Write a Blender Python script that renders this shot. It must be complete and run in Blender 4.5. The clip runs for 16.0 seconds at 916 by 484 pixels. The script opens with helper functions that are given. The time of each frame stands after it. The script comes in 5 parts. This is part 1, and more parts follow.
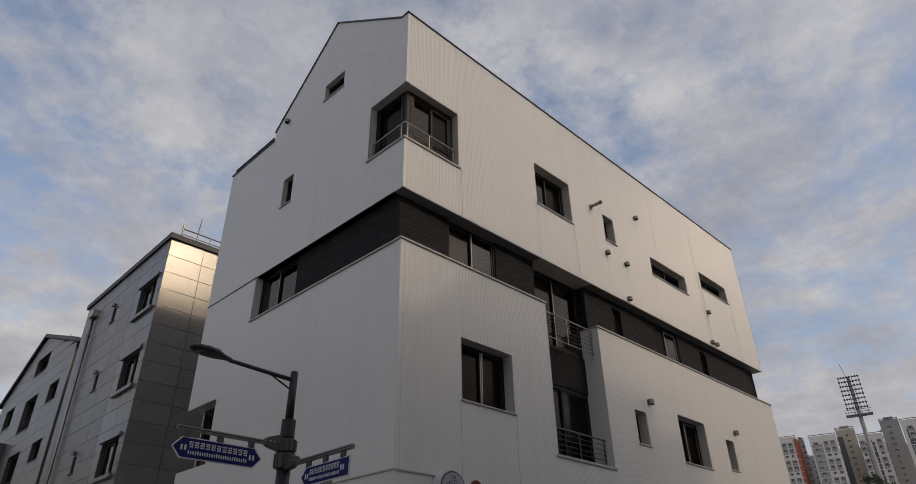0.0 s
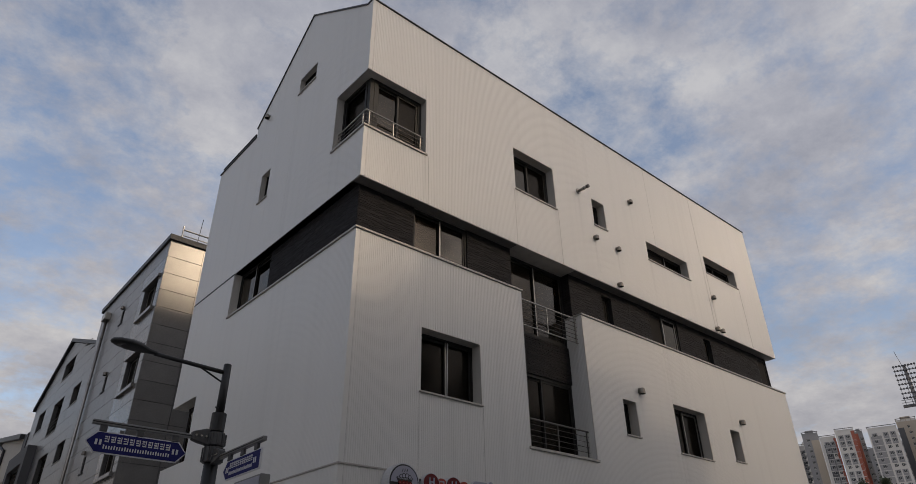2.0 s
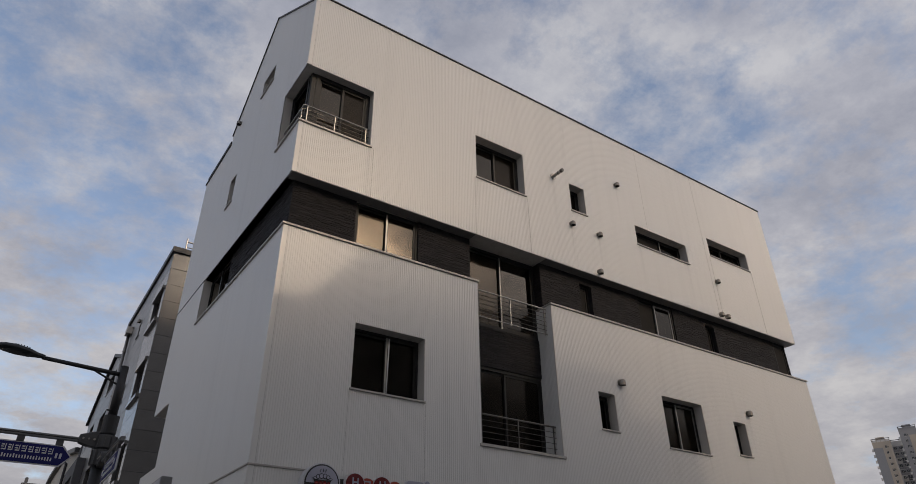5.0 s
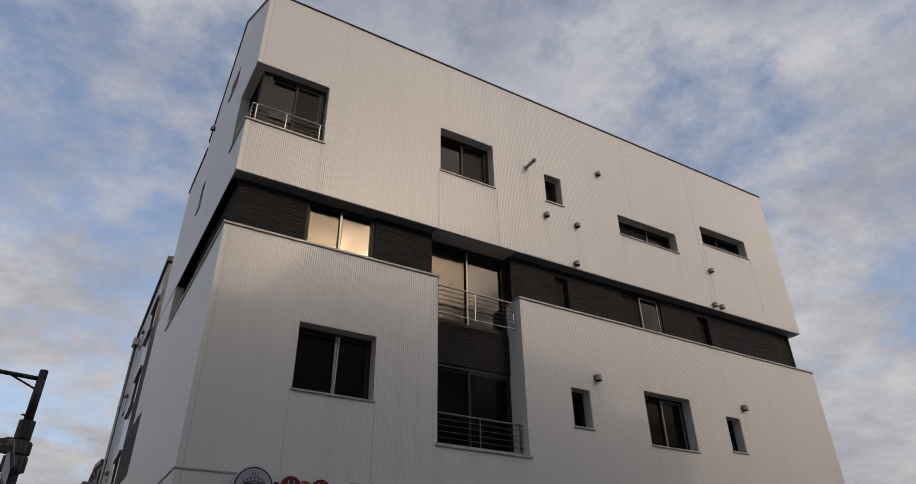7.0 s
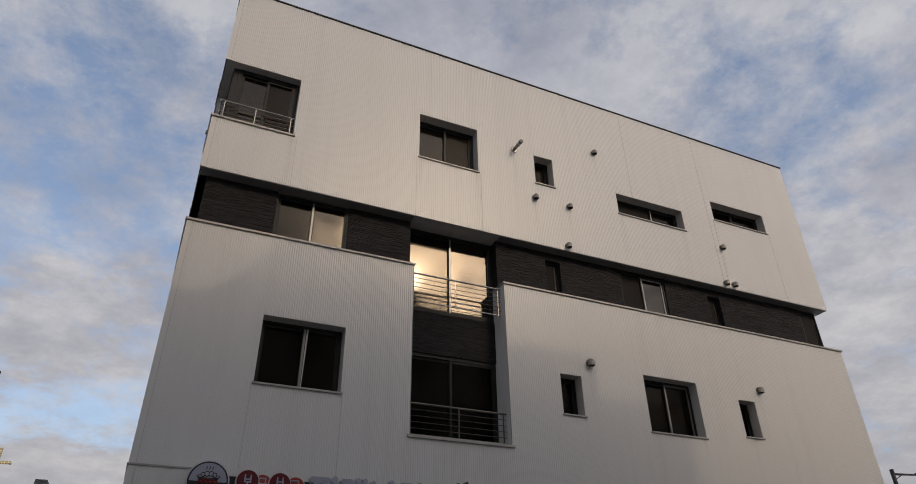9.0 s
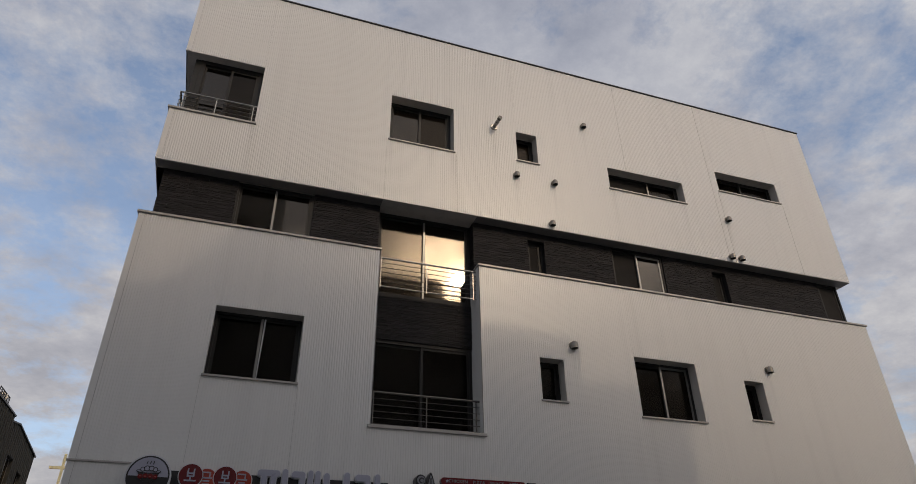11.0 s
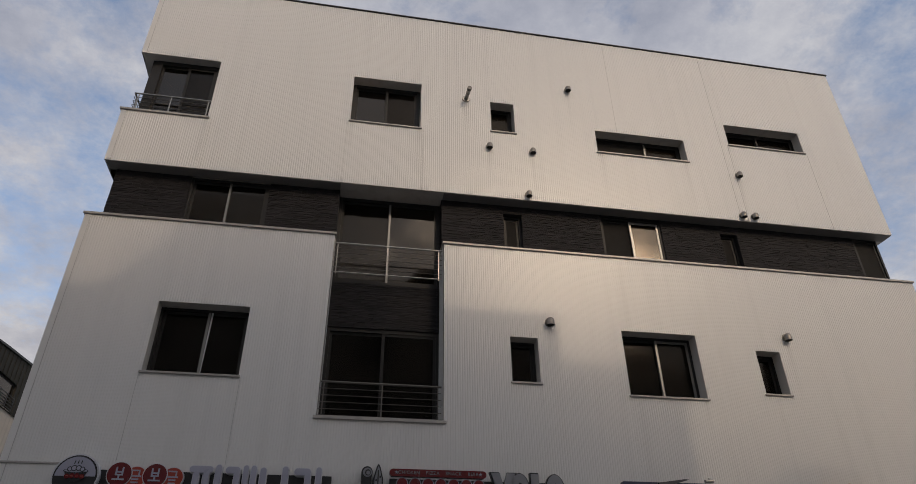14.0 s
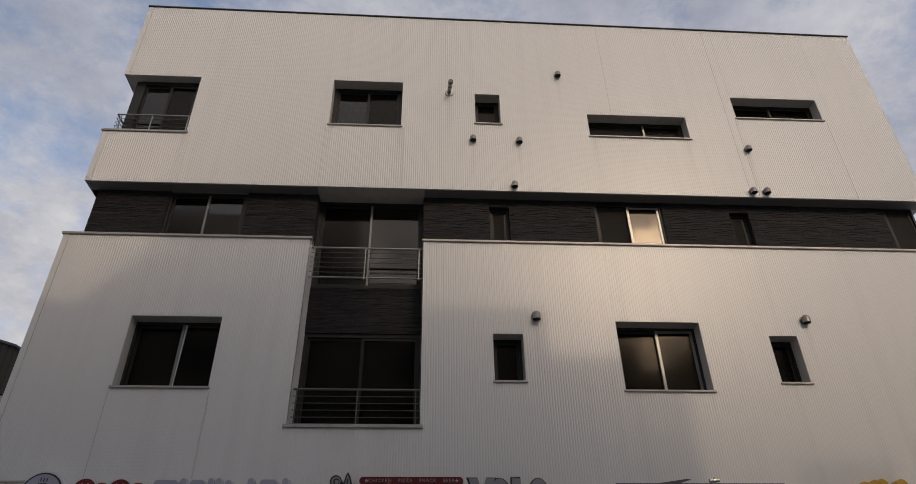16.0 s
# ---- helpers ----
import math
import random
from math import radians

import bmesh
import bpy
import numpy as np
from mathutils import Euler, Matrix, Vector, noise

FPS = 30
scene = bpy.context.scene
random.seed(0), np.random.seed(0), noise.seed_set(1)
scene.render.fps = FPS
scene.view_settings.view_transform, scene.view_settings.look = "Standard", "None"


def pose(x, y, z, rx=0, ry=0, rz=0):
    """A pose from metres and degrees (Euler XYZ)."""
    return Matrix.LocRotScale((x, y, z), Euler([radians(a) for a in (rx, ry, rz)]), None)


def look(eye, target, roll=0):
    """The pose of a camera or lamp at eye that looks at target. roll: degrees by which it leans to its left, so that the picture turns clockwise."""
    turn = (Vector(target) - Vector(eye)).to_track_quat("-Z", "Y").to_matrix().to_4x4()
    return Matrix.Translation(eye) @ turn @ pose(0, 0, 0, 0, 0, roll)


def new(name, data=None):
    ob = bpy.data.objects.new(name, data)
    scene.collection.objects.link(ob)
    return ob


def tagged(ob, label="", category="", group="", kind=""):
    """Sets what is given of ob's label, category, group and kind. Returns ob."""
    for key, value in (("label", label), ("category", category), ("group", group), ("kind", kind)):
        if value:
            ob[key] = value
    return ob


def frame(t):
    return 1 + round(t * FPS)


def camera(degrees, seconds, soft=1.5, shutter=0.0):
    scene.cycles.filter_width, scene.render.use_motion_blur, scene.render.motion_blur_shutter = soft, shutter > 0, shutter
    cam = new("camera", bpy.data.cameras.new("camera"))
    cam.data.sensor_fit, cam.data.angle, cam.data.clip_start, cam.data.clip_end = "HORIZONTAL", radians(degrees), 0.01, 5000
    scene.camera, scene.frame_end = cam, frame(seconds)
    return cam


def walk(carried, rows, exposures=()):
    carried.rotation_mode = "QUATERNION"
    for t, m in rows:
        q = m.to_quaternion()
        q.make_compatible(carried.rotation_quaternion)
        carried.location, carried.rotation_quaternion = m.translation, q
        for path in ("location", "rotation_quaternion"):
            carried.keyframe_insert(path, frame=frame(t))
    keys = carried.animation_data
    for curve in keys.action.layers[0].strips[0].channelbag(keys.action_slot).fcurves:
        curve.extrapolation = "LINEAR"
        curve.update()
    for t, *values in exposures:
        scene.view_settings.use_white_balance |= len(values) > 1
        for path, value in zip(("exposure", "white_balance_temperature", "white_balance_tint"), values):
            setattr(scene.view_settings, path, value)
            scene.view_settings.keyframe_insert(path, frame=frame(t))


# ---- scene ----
cam = camera(69.4, 16.0, soft=0.72)
PATH = [
    (0, (0.097, 0.294, 1.836), (1.313, 1.516, 2.849), -1.0),
    (0.5, (0.473, 0.089, 1.835), (1.668, 1.336, 2.844), -1.0),
    (1, (0.84, -0.078, 1.846), (2.015, 1.189, 2.852), -1.0),
    (1.5, (1.199, -0.298, 1.827), (2.349, 0.99, 2.837), -0.8),
    (2, (1.622, -0.478, 1.832), (2.748, 0.832, 2.841), -0.8),
    (2.5, (2.039, -0.694, 1.8), (3.134, 0.639, 2.813), -0.7),
    (3, (2.401, -0.879, 1.83), (3.47, 0.473, 2.845), -0.8),
    (3.5, (2.793, -0.952, 1.838), (3.839, 0.414, 2.858), -0.9),
    (4, (3.186, -1.16, 1.832), (4.203, 0.228, 2.852), -0.8),
    (6.5, (5.368, -1.889, 1.808), (6.257, -0.426, 2.843), -0.7),
    (7, (5.788, -1.997, 1.805), (6.648, -0.521, 2.845), -0.8),
    (7.5, (6.229, -2.104, 1.785), (7.051, -0.607, 2.825), -0.7),
    (8, (6.666, -2.173, 1.761), (7.451, -0.658, 2.805), -0.7),
    (8.5, (7.128, -2.293, 1.773), (7.875, -0.758, 2.816), -0.8),
    (9, (7.566, -2.321, 1.734), (8.272, -0.767, 2.777), -0.8),
    (11.5, (9.919, -2.236, 1.737), (10.434, -0.608, 2.777), -0.7),
    (12, (10.353, -2.16, 1.738), (10.824, -0.518, 2.778), -0.7),
    (12.5, (10.747, -2.082, 1.728), (11.185, -0.432, 2.77), -0.7),
    (13, (11.234, -2.048, 1.741), (11.627, -0.385, 2.78), -0.7),
    (13.5, (11.653, -1.997, 1.733), (12.01, -0.328, 2.775), -0.7),
    (14, (12.115, -1.928, 1.709), (12.419, -0.255, 2.762), -0.6),
    (14.5, (12.599, -1.773, 1.7), (12.836, -0.094, 2.76), -0.6),
    (15, (13.01, -1.642, 1.695), (13.198, 0.038, 2.764), -0.8),
    (15.5, (13.436, -1.577, 1.672), (13.572, 0.102, 2.75), -0.7),
    (16, (13.81, -1.445, 1.679), (13.917, 0.225, 2.773), -0.8),
]
walk(cam, [(t, look(eye, target, roll)) for t, eye, target, roll in PATH],
     exposures=[(0, -0.06, 6560, 10), (6.5, -0.03, 6440, 11), (11.5, 0.02, 6450, 10), (16, 0.09, 6480, 11)])

# ---- world and sun ----
SUN = Vector((0.2875, -0.8348, 0.4695)).normalized()
world = bpy.data.worlds.new("sky")
scene.world = world
world.use_nodes = True
wn, wl = world.node_tree.nodes, world.node_tree.links
wn.clear()


def wnode(kind, **kw):
    n = wn.new(kind)
    for k, v in kw.items():
        n.inputs[k].default_value = v
    return n


def wmath(op, a, b=None):
    n = wn.new("ShaderNodeMath")
    n.operation = op
    for i, v in enumerate((a, b)):
        if v is None:
            continue
        if isinstance(v, (int, float)):
            n.inputs[i].default_value = v
        else:
            wl.new(v, n.inputs[i])
    return n.outputs[0]


def wmix(fac, a, b):
    n = wn.new("ShaderNodeMix")
    n.data_type = "RGBA"
    for i, v in ((0, fac), (6, a), (7, b)):
        if isinstance(v, (int, float, tuple)):
            n.inputs[i].default_value = v
        else:
            wl.new(v, n.inputs[i])
    return n.outputs[2]


def wramp(src, stops):
    n = wn.new("ShaderNodeValToRGB")
    while len(n.color_ramp.elements) < len(stops):
        n.color_ramp.elements.new(0.5)
    for e, (p, c) in zip(n.color_ramp.elements, stops):
        e.position, e.color = p, (c, c, c, 1) if isinstance(c, (int, float)) else (*c, 1)
    wl.new(src, n.inputs[0])
    return n.outputs[0]


sky = wn.new("ShaderNodeTexSky")
sky.sky_type, sky.sun_disc = "NISHITA", False
sky.sun_elevation, sky.sun_rotation = math.asin(SUN.z), math.atan2(SUN.x, SUN.y)
sky.air_density, sky.dust_density, sky.ozone_density = 1.0, 2.0, 1.0
co = wn.new("ShaderNodeTexCoord")
sep = wn.new("ShaderNodeSeparateXYZ")
wl.new(co.outputs["Generated"], sep.inputs[0])
# cloud deck: the direction laid onto a flat layer overhead
hgt = wmath("ADD", wmath("MAXIMUM", sep.outputs["Z"], 0.0), 0.22)
deck = wn.new("ShaderNodeCombineXYZ")
wl.new(wmath("DIVIDE", sep.outputs["X"], hgt), deck.inputs[0])
wl.new(wmath("DIVIDE", sep.outputs["Y"], hgt), deck.inputs[1])
deck.inputs[2].default_value = 3.7
big = wnode("ShaderNodeTexNoise", Scale=2.1, Detail=13.0, Roughness=0.64, Distortion=0.1)
wl.new(deck.outputs[0], big.inputs["Vector"])
fine = wnode("ShaderNodeTexNoise", Scale=7.0, Detail=11.0, Roughness=0.68, Distortion=0.1)
wl.new(deck.outputs[0], fine.inputs["Vector"])
cover = wramp(wmath("ADD", wmath("MULTIPLY", big.outputs[0], 0.64), wmath("MULTIPLY", fine.outputs[0], 0.36)), [(0.40, 0.0), (0.525, 1.0)])
# the sky is milkier low down
haze = wramp(sep.outputs["Z"], [(0.0, 1.0), (0.30, 0.75), (0.75, 0.22)])
amount = wmath("MINIMUM", wmath("ADD", wmath("MULTIPLY", cover, 0.72), wmath("MULTIPLY", haze, 0.46)), 1.0)
tone = wnode("ShaderNodeTexNoise", Scale=3.4, Detail=11.0, Roughness=0.68)
wl.new(deck.outputs[0], tone.inputs["Vector"])
cloud = wramp(tone.outputs[0], [(0.34, (0.325, 0.332, 0.38)), (0.48, (0.42, 0.42, 0.458)), (0.66, (0.58, 0.57, 0.575))])
blue = wn.new("ShaderNodeVectorMath")
blue.operation = "SCALE"
wl.new(sky.outputs[0], blue.inputs[0])
blue.inputs["Scale"].default_value = 0.165
low = wramp(sep.outputs["Z"], [(0.02, 0.75), (0.22, 0.25), (0.45, 0.0)])
cloud = wmix(low, cloud, (0.43, 0.41, 0.395, 1))
mixed = wmix(amount, blue.outputs[0], cloud)
# thin cloud scatters the low sun's warm light towards the viewer
dot = wn.new("ShaderNodeVectorMath")
dot.operation = "DOT_PRODUCT"
wl.new(co.outputs["Generated"], dot.inputs[0])
dot.inputs[1].default_value = SUN
facing = wmath("MAXIMUM", dot.outputs["Value"], 0.0)
glow = wmath("ADD", wmath("MULTIPLY", wmath("POWER", facing, 3.0), 0.26), wmath("MULTIPLY", wmath("POWER", facing, 170.0), 6.5))
addn = wn.new("ShaderNodeMix")
addn.data_type, addn.blend_type = "RGBA", "MULTIPLY"
addn.inputs[0].default_value = 1.0
wl.new(mixed, addn.inputs[6])
gcol = wn.new("ShaderNodeCombineXYZ")
wl.new(wmath("ADD", 1.0, glow), gcol.inputs[0])
wl.new(wmath("ADD", 1.0, wmath("MULTIPLY", glow, 0.86)), gcol.inputs[1])
wl.new(wmath("ADD", 1.0, wmath("MULTIPLY", glow, 0.66)), gcol.inputs[2])
wl.new(gcol.outputs[0], addn.inputs[7])
back = wn.new("ShaderNodeBackground")
wl.new(addn.outputs[2], back.inputs[0])
back.inputs[1].default_value = 1.05
out = wn.new("ShaderNodeOutputWorld")
wl.new(back.outputs[0], out.inputs[0])

sun = new("sun", bpy.data.lights.new("sun", "SUN"))
sun.data.energy, sun.data.angle, sun.data.color = 0.26, radians(0.55), (1.0, 0.79, 0.56)
sun.matrix_world = look(SUN * 60, (0, 0, 0))


# ---- materials ----
def mat(name, color, rough=0.5, metal=0.0, spec=0.5, vary=0.12, scale=(3, 3, 3), stain=0.0, stain_scale=(5, 5, 0.22), bump=0.0, bump_scale=60.0, rand=0.0, island=0.0, speck=0.0, rough_vary=0.06, streaks=()):
    m = bpy.data.materials.new(name)
    m.use_nodes = True
    n, l = m.node_tree.nodes, m.node_tree.links
    b = n["Principled BSDF"]
    b.inputs["Metallic"].default_value = metal
    b.inputs["Specular IOR Level"].default_value = spec
    tc = n.new("ShaderNodeTexCoord")
    geo = n.new("ShaderNodeNewGeometry")

    def tex(sc, detail=5.0, src=None):
        mp = n.new("ShaderNodeMapping")
        mp.inputs["Scale"].default_value = sc
        l.new(src or geo.outputs["Position"], mp.inputs[0])
        t = n.new("ShaderNodeTexNoise")
        t.inputs["Scale"].default_value, t.inputs["Detail"].default_value = 1.0, detail
        l.new(mp.outputs[0], t.inputs["Vector"])
        return t.outputs[0]

    def ma(op, a, b_):
        k = n.new("ShaderNodeMath")
        k.operation = op
        for i, v in enumerate((a, b_)):
            if isinstance(v, (int, float)):
                k.inputs[i].default_value = v
            else:
                l.new(v, k.inputs[i])
        return k.outputs[0]

    f = ma("ADD", 1.0 - vary, ma("MULTIPLY", tex(scale), 2 * vary))
    if streaks:
        sp = n.new("ShaderNodeSeparateXYZ")
        l.new(geo.outputs["Position"], sp.inputs[0])
        sx, sz, wob = sp.outputs["X"], sp.outputs["Z"], tex((3.0, 3.0, 1.2))
    f = ma("MULTIPLY", f, ma("ADD", 1.0 - vary * 0.5, ma("MULTIPLY", tex(tuple(17 * s for s in scale)), vary)))
    if stain:
        s = n.new("ShaderNodeMapRange")
        s.inputs["From Min"].default_value, s.inputs["From Max"].default_value = 0.5, 0.75
        l.new(tex(stain_scale, 6.0), s.inputs[0])
        f = ma("MULTIPLY", f, ma("SUBTRACT", 1.0, ma("MULTIPLY", s.outputs[0], stain)))
    for u, ztop, run, wide, deep in streaks:
        dx = ma("ABSOLUTE", ma("SUBTRACT", ma("ADD", sx, ma("MULTIPLY", wob, 0.05)), u + 0.025), 0.0)
        across = ma("MAXIMUM", ma("SUBTRACT", 1.0, ma("DIVIDE", dx, wide)), 0.0)
        down = ma("MAXIMUM", ma("SUBTRACT", 1.0, ma("DIVIDE", ma("SUBTRACT", ztop, sz), run)), 0.0)
        f = ma("MULTIPLY", f, ma("SUBTRACT", 1.0, ma("MULTIPLY", ma("MULTIPLY", across, down), ma("MULTIPLY", ma("LESS_THAN", sz, ztop), deep))))
    if speck:
        f = ma("MULTIPLY", f, ma("ADD", 1.0 - speck, ma("MULTIPLY", tex((70, 70, 70), 3.0), 2 * speck)))
    if rand:
        oi = n.new("ShaderNodeObjectInfo")
        f = ma("MULTIPLY", f, ma("ADD", 1.0 - rand, ma("MULTIPLY", oi.outputs["Random"], 2 * rand)))
    if island:
        f = ma("MULTIPLY", f, ma("ADD", 1.0 - island, ma("MULTIPLY", geo.outputs["Random Per Island"], 2 * island)))
    v = n.new("ShaderNodeVectorMath")
    v.operation = "SCALE"
    v.inputs[0].default_value = color
    l.new(f, v.inputs["Scale"])
    l.new(v.outputs[0], b.inputs["Base Color"])
    l.new(ma("ADD", rough - rough_vary, ma("MULTIPLY", tex((9, 9, 4)), 2 * rough_vary)), b.inputs["Roughness"])
    if bump:
        bp = n.new("ShaderNodeBump")
        bp.inputs["Strength"].default_value, bp.inputs["Distance"].default_value = bump, 0.01
        l.new(tex(bump_scale if isinstance(bump_scale, tuple) else (bump_scale,) * 3), bp.inputs["Height"])
        l.new(bp.outputs[0], b.inputs["Normal"])
    return m


def glass_mat(name, ior=1.5, tint=(0.8, 0.8, 0.8), veil=1.0, rough=0.02):
    m = bpy.data.materials.new(name)
    m.use_nodes = True
    n, l = m.node_tree.nodes, m.node_tree.links
    n.clear()
    o = n.new("ShaderNodeOutputMaterial")
    mx = n.new("ShaderNodeMixShader")
    fr = n.new("ShaderNodeFresnel")
    fr.inputs[0].default_value = ior
    tr = n.new("ShaderNodeBsdfTransparent")
    tr.inputs[0].default_value = (*tint, 1)
    gl = n.new("ShaderNodeBsdfGlossy")
    gl.inputs["Roughness"].default_value = rough
    gl.inputs["Color"].default_value = (1.0, 0.92, 0.82, 1)
    keep = n.new("ShaderNodeMath")
    keep.operation = "MULTIPLY"
    keep.inputs[1].default_value = veil
    l.new(fr.outputs[0], keep.inputs[0])
    l.new(keep.outputs[0], mx.inputs[0])
    l.new(tr.outputs[0], mx.inputs[1])
    l.new(gl.outputs[0], mx.inputs[2])
    l.new(mx.outputs[0], o.inputs[0])
    return m


# water runs under vents, the flue and the ends of sills: x, top, length, half width, depth
RUNOFF = [(14.33, 12.4, 1.8, 0.07, 0.13), (14.83, 11.08, 1.1, 0.06, 0.13), (15.81, 11.06, 1.1, 0.06, 0.12), (16.82, 13.1, 1.6, 0.05, 0.08), (20.77, 11.0, 1.1, 0.07, 0.13), (15.85, 6.9, 1.2, 0.05, 0.07), (20.78, 6.92, 1.4, 0.07, 0.10), (11.80, 11.42, 1.3, 0.09, 0.09), (13.28, 11.42, 1.4, 0.10, 0.10), (8.86, 11.1, 1.2, 0.08, 0.09), (17.45, 11.3, 1.3, 0.10, 0.07), (19.5, 11.3, 1.3, 0.10, 0.07), (12.6, 4.97, 0.5, 0.35, 0.10), (18.75, 5.6, 0.7, 0.05, 0.09)]
PANEL = mat("painted metal cladding", (0.632, 0.620, 0.596), 0.33, 0.0, 0.8, 0.02, (0.5, 0.5, 0.05), 0.055, (4.5, 4.5, 0.09), bump=0.3, bump_scale=(12, 12, 0.12), rough_vary=0.015, streaks=RUNOFF)
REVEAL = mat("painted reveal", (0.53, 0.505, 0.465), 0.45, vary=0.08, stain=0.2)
SOFFIT = mat("soffit grey darkened for shade", (0.19, 0.18, 0.17), 0.5, vary=0.1)
SLATE = mat("black stacked slate", (0.020, 0.0185, 0.0195), 0.65, spec=0.16, vary=0.25, island=0.38, bump=0.2, bump_scale=140)
SLATE_BACK = mat("slate backing", (0.012, 0.012, 0.013), 0.8)
FRAME = mat("dark bronze window frame", (0.016, 0.015, 0.014), 0.5, spec=0.3)
SASH = mat("grey aluminium sash", (0.22, 0.215, 0.205), 0.35, 0.6)
GLASS = glass_mat("bronze tinted window glass", 1.56, (0.2, 0.19, 0.18), rough=0.045)
SCREENED = glass_mat("glass behind insect mesh", 1.55, (0.2, 0.19, 0.18), 0.28, 0.10)
FILMED = glass_mat("bronze filmed glass", 1.55, (0.2, 0.19, 0.18), 0.62, 0.09)
BLIND = mat("grey beige window blind", (0.30, 0.28, 0.255), 0.9, vary=0.25, scale=(1.2, 1.2, 0.8))
# the darkness of unlit interiors is put into this base colour
ROOM = mat("near black for unlit rooms", (0.05, 0.048, 0.045), 0.9)
STEEL = mat("stainless steel", (0.36, 0.345, 0.32), 0.34, 0.95, vary=0.12)
MESH = mat("dark insect mesh", (0.022, 0.020, 0.018), 0.85, spec=0.2, vary=0.2)
TARNISH = mat("tarnished steel rail", (0.15, 0.14, 0.13), 0.4, 0.85, vary=0.15)
DARKSTEEL = mat("tarnished steel rod", (0.10, 0.095, 0.09), 0.4, 0.8)
COPING = mat("beige grey coping metal", (0.36, 0.34, 0.31), 0.42, 0.2, vary=0.12, stain=0.25, stain_scale=(4, 4, 4))
ROOFTRIM = mat("dark roof trim", (0.035, 0.035, 0.037), 0.5, 0.3)
VENT = mat("weathered steel vent", (0.23, 0.21, 0.185), 0.42, 0.7, vary=0.25, scale=(14, 14, 14))
BLACK = mat("black for shaded hollow", (0.006, 0.006, 0.006), 0.8)
GRANITE_L = mat("pale polished granite", (0.215, 0.21, 0.205), 0.34, vary=0.16, speck=0.25, rand=0.07)
GRANITE_D = mat("grey polished granite", (0.145, 0.138, 0.130), 0.20, spec=0.5, vary=0.15, speck=0.45, rand=0.10, rough_vary=0.04)
LAP = mat("lapped sheet edge", (0.43, 0.42, 0.40), 0.45)
JOINT = mat("dark joint", (0.07, 0.068, 0.066), 0.8)
POLE = mat("dark grey painted steel", (0.013, 0.013, 0.0135), 0.5, 0.1, vary=0.15)
RAILGREY = mat("grey galvanised rail", (0.20, 0.20, 0.20), 0.4, 0.6, vary=0.12)
CLAMP = mat("grey cast bracket", (0.07, 0.07, 0.071), 0.5, 0.3, vary=0.15)
BLUE = mat("blue reflective sheet", (0.007, 0.009, 0.095), 0.6, spec=0.25, vary=0.08)
WHITE = mat("white sheet", (0.55, 0.55, 0.57), 0.4, vary=0.06)
RED = mat("dark red acrylic", (0.115, 0.006, 0.008), 0.25, vary=0.1)
ORANGE = mat("orange red acrylic", (0.30, 0.032, 0.014), 0.3, vary=0.1)
GREYSIGN = mat("pale lilac acrylic", (0.33, 0.33, 0.40), 0.3, vary=0.06)
SIGNBLACK = mat("black sign board", (0.012, 0.012, 0.013), 0.4)
SIGNGREY = mat("mid grey acrylic", (0.22, 0.22, 0.235), 0.3, vary=0.08)
GOLD = mat("yellow gold acrylic", (0.55, 0.30, 0.03), 0.3, vary=0.2)
NAVY = mat("navy awning sheet", (0.02, 0.028, 0.06), 0.5)
SEAMMETAL = mat("olive grey standing seam metal", (0.036, 0.035, 0.030), 0.7, spec=0.15, vary=0.15, stain=0.2)
PALEWALL = mat("pale limestone wall", (0.48, 0.44, 0.38), 0.7, vary=0.08, stain=0.15, bump=0.1)
CONCRETE = mat("plain rendered wall", (0.56, 0.54, 0.51), 0.8, vary=0.1, stain=0.15)
PALERENDER = mat("pale rendered wall", (0.70, 0.67, 0.62), 0.8, vary=0.1, stain=0.12)
ASPHALT = mat("worn grey asphalt", (0.085, 0.083, 0.08), 0.9, vary=0.2, bump=0.3)
PAVING = mat("grey paving", (0.38, 0.36, 0.335), 0.85, vary=0.15)
APT_W = mat("off white apartment render", (0.60, 0.575, 0.54), 0.8, vary=0.06, scale=(0.2, 0.2, 0.2))
APT_G = mat("grey apartment render", (0.27, 0.265, 0.265), 0.8, vary=0.08, scale=(0.2, 0.2, 0.2))
APT_D = mat("dark grey apartment panel", (0.085, 0.085, 0.09), 0.7, vary=0.08, scale=(0.2, 0.2, 0.2))
APT_R = mat("brick red apartment render", (0.32, 0.10, 0.065), 0.8, vary=0.08, scale=(0.2, 0.2, 0.2))
APT_B = mat("beige apartment render", (0.42, 0.36, 0.29), 0.8, vary=0.08, scale=(0.2, 0.2, 0.2))
FARGLASS = mat("far window glass", (0.03, 0.033, 0.038), 0.15)
LEAF = mat("dark green foliage", (0.03, 0.045, 0.02), 0.7, vary=0.3, island=0.4)
BARK = mat("tree bark", (0.08, 0.06, 0.045), 0.9)
LAMPLENS = mat("milky lamp lens", (0.05, 0.048, 0.045), 0.3)
CROSS = mat("pale gold paint", (0.50, 0.44, 0.25), 0.45, vary=0.1)
DISH = mat("cream satellite dish", (0.55, 0.51, 0.44), 0.45)


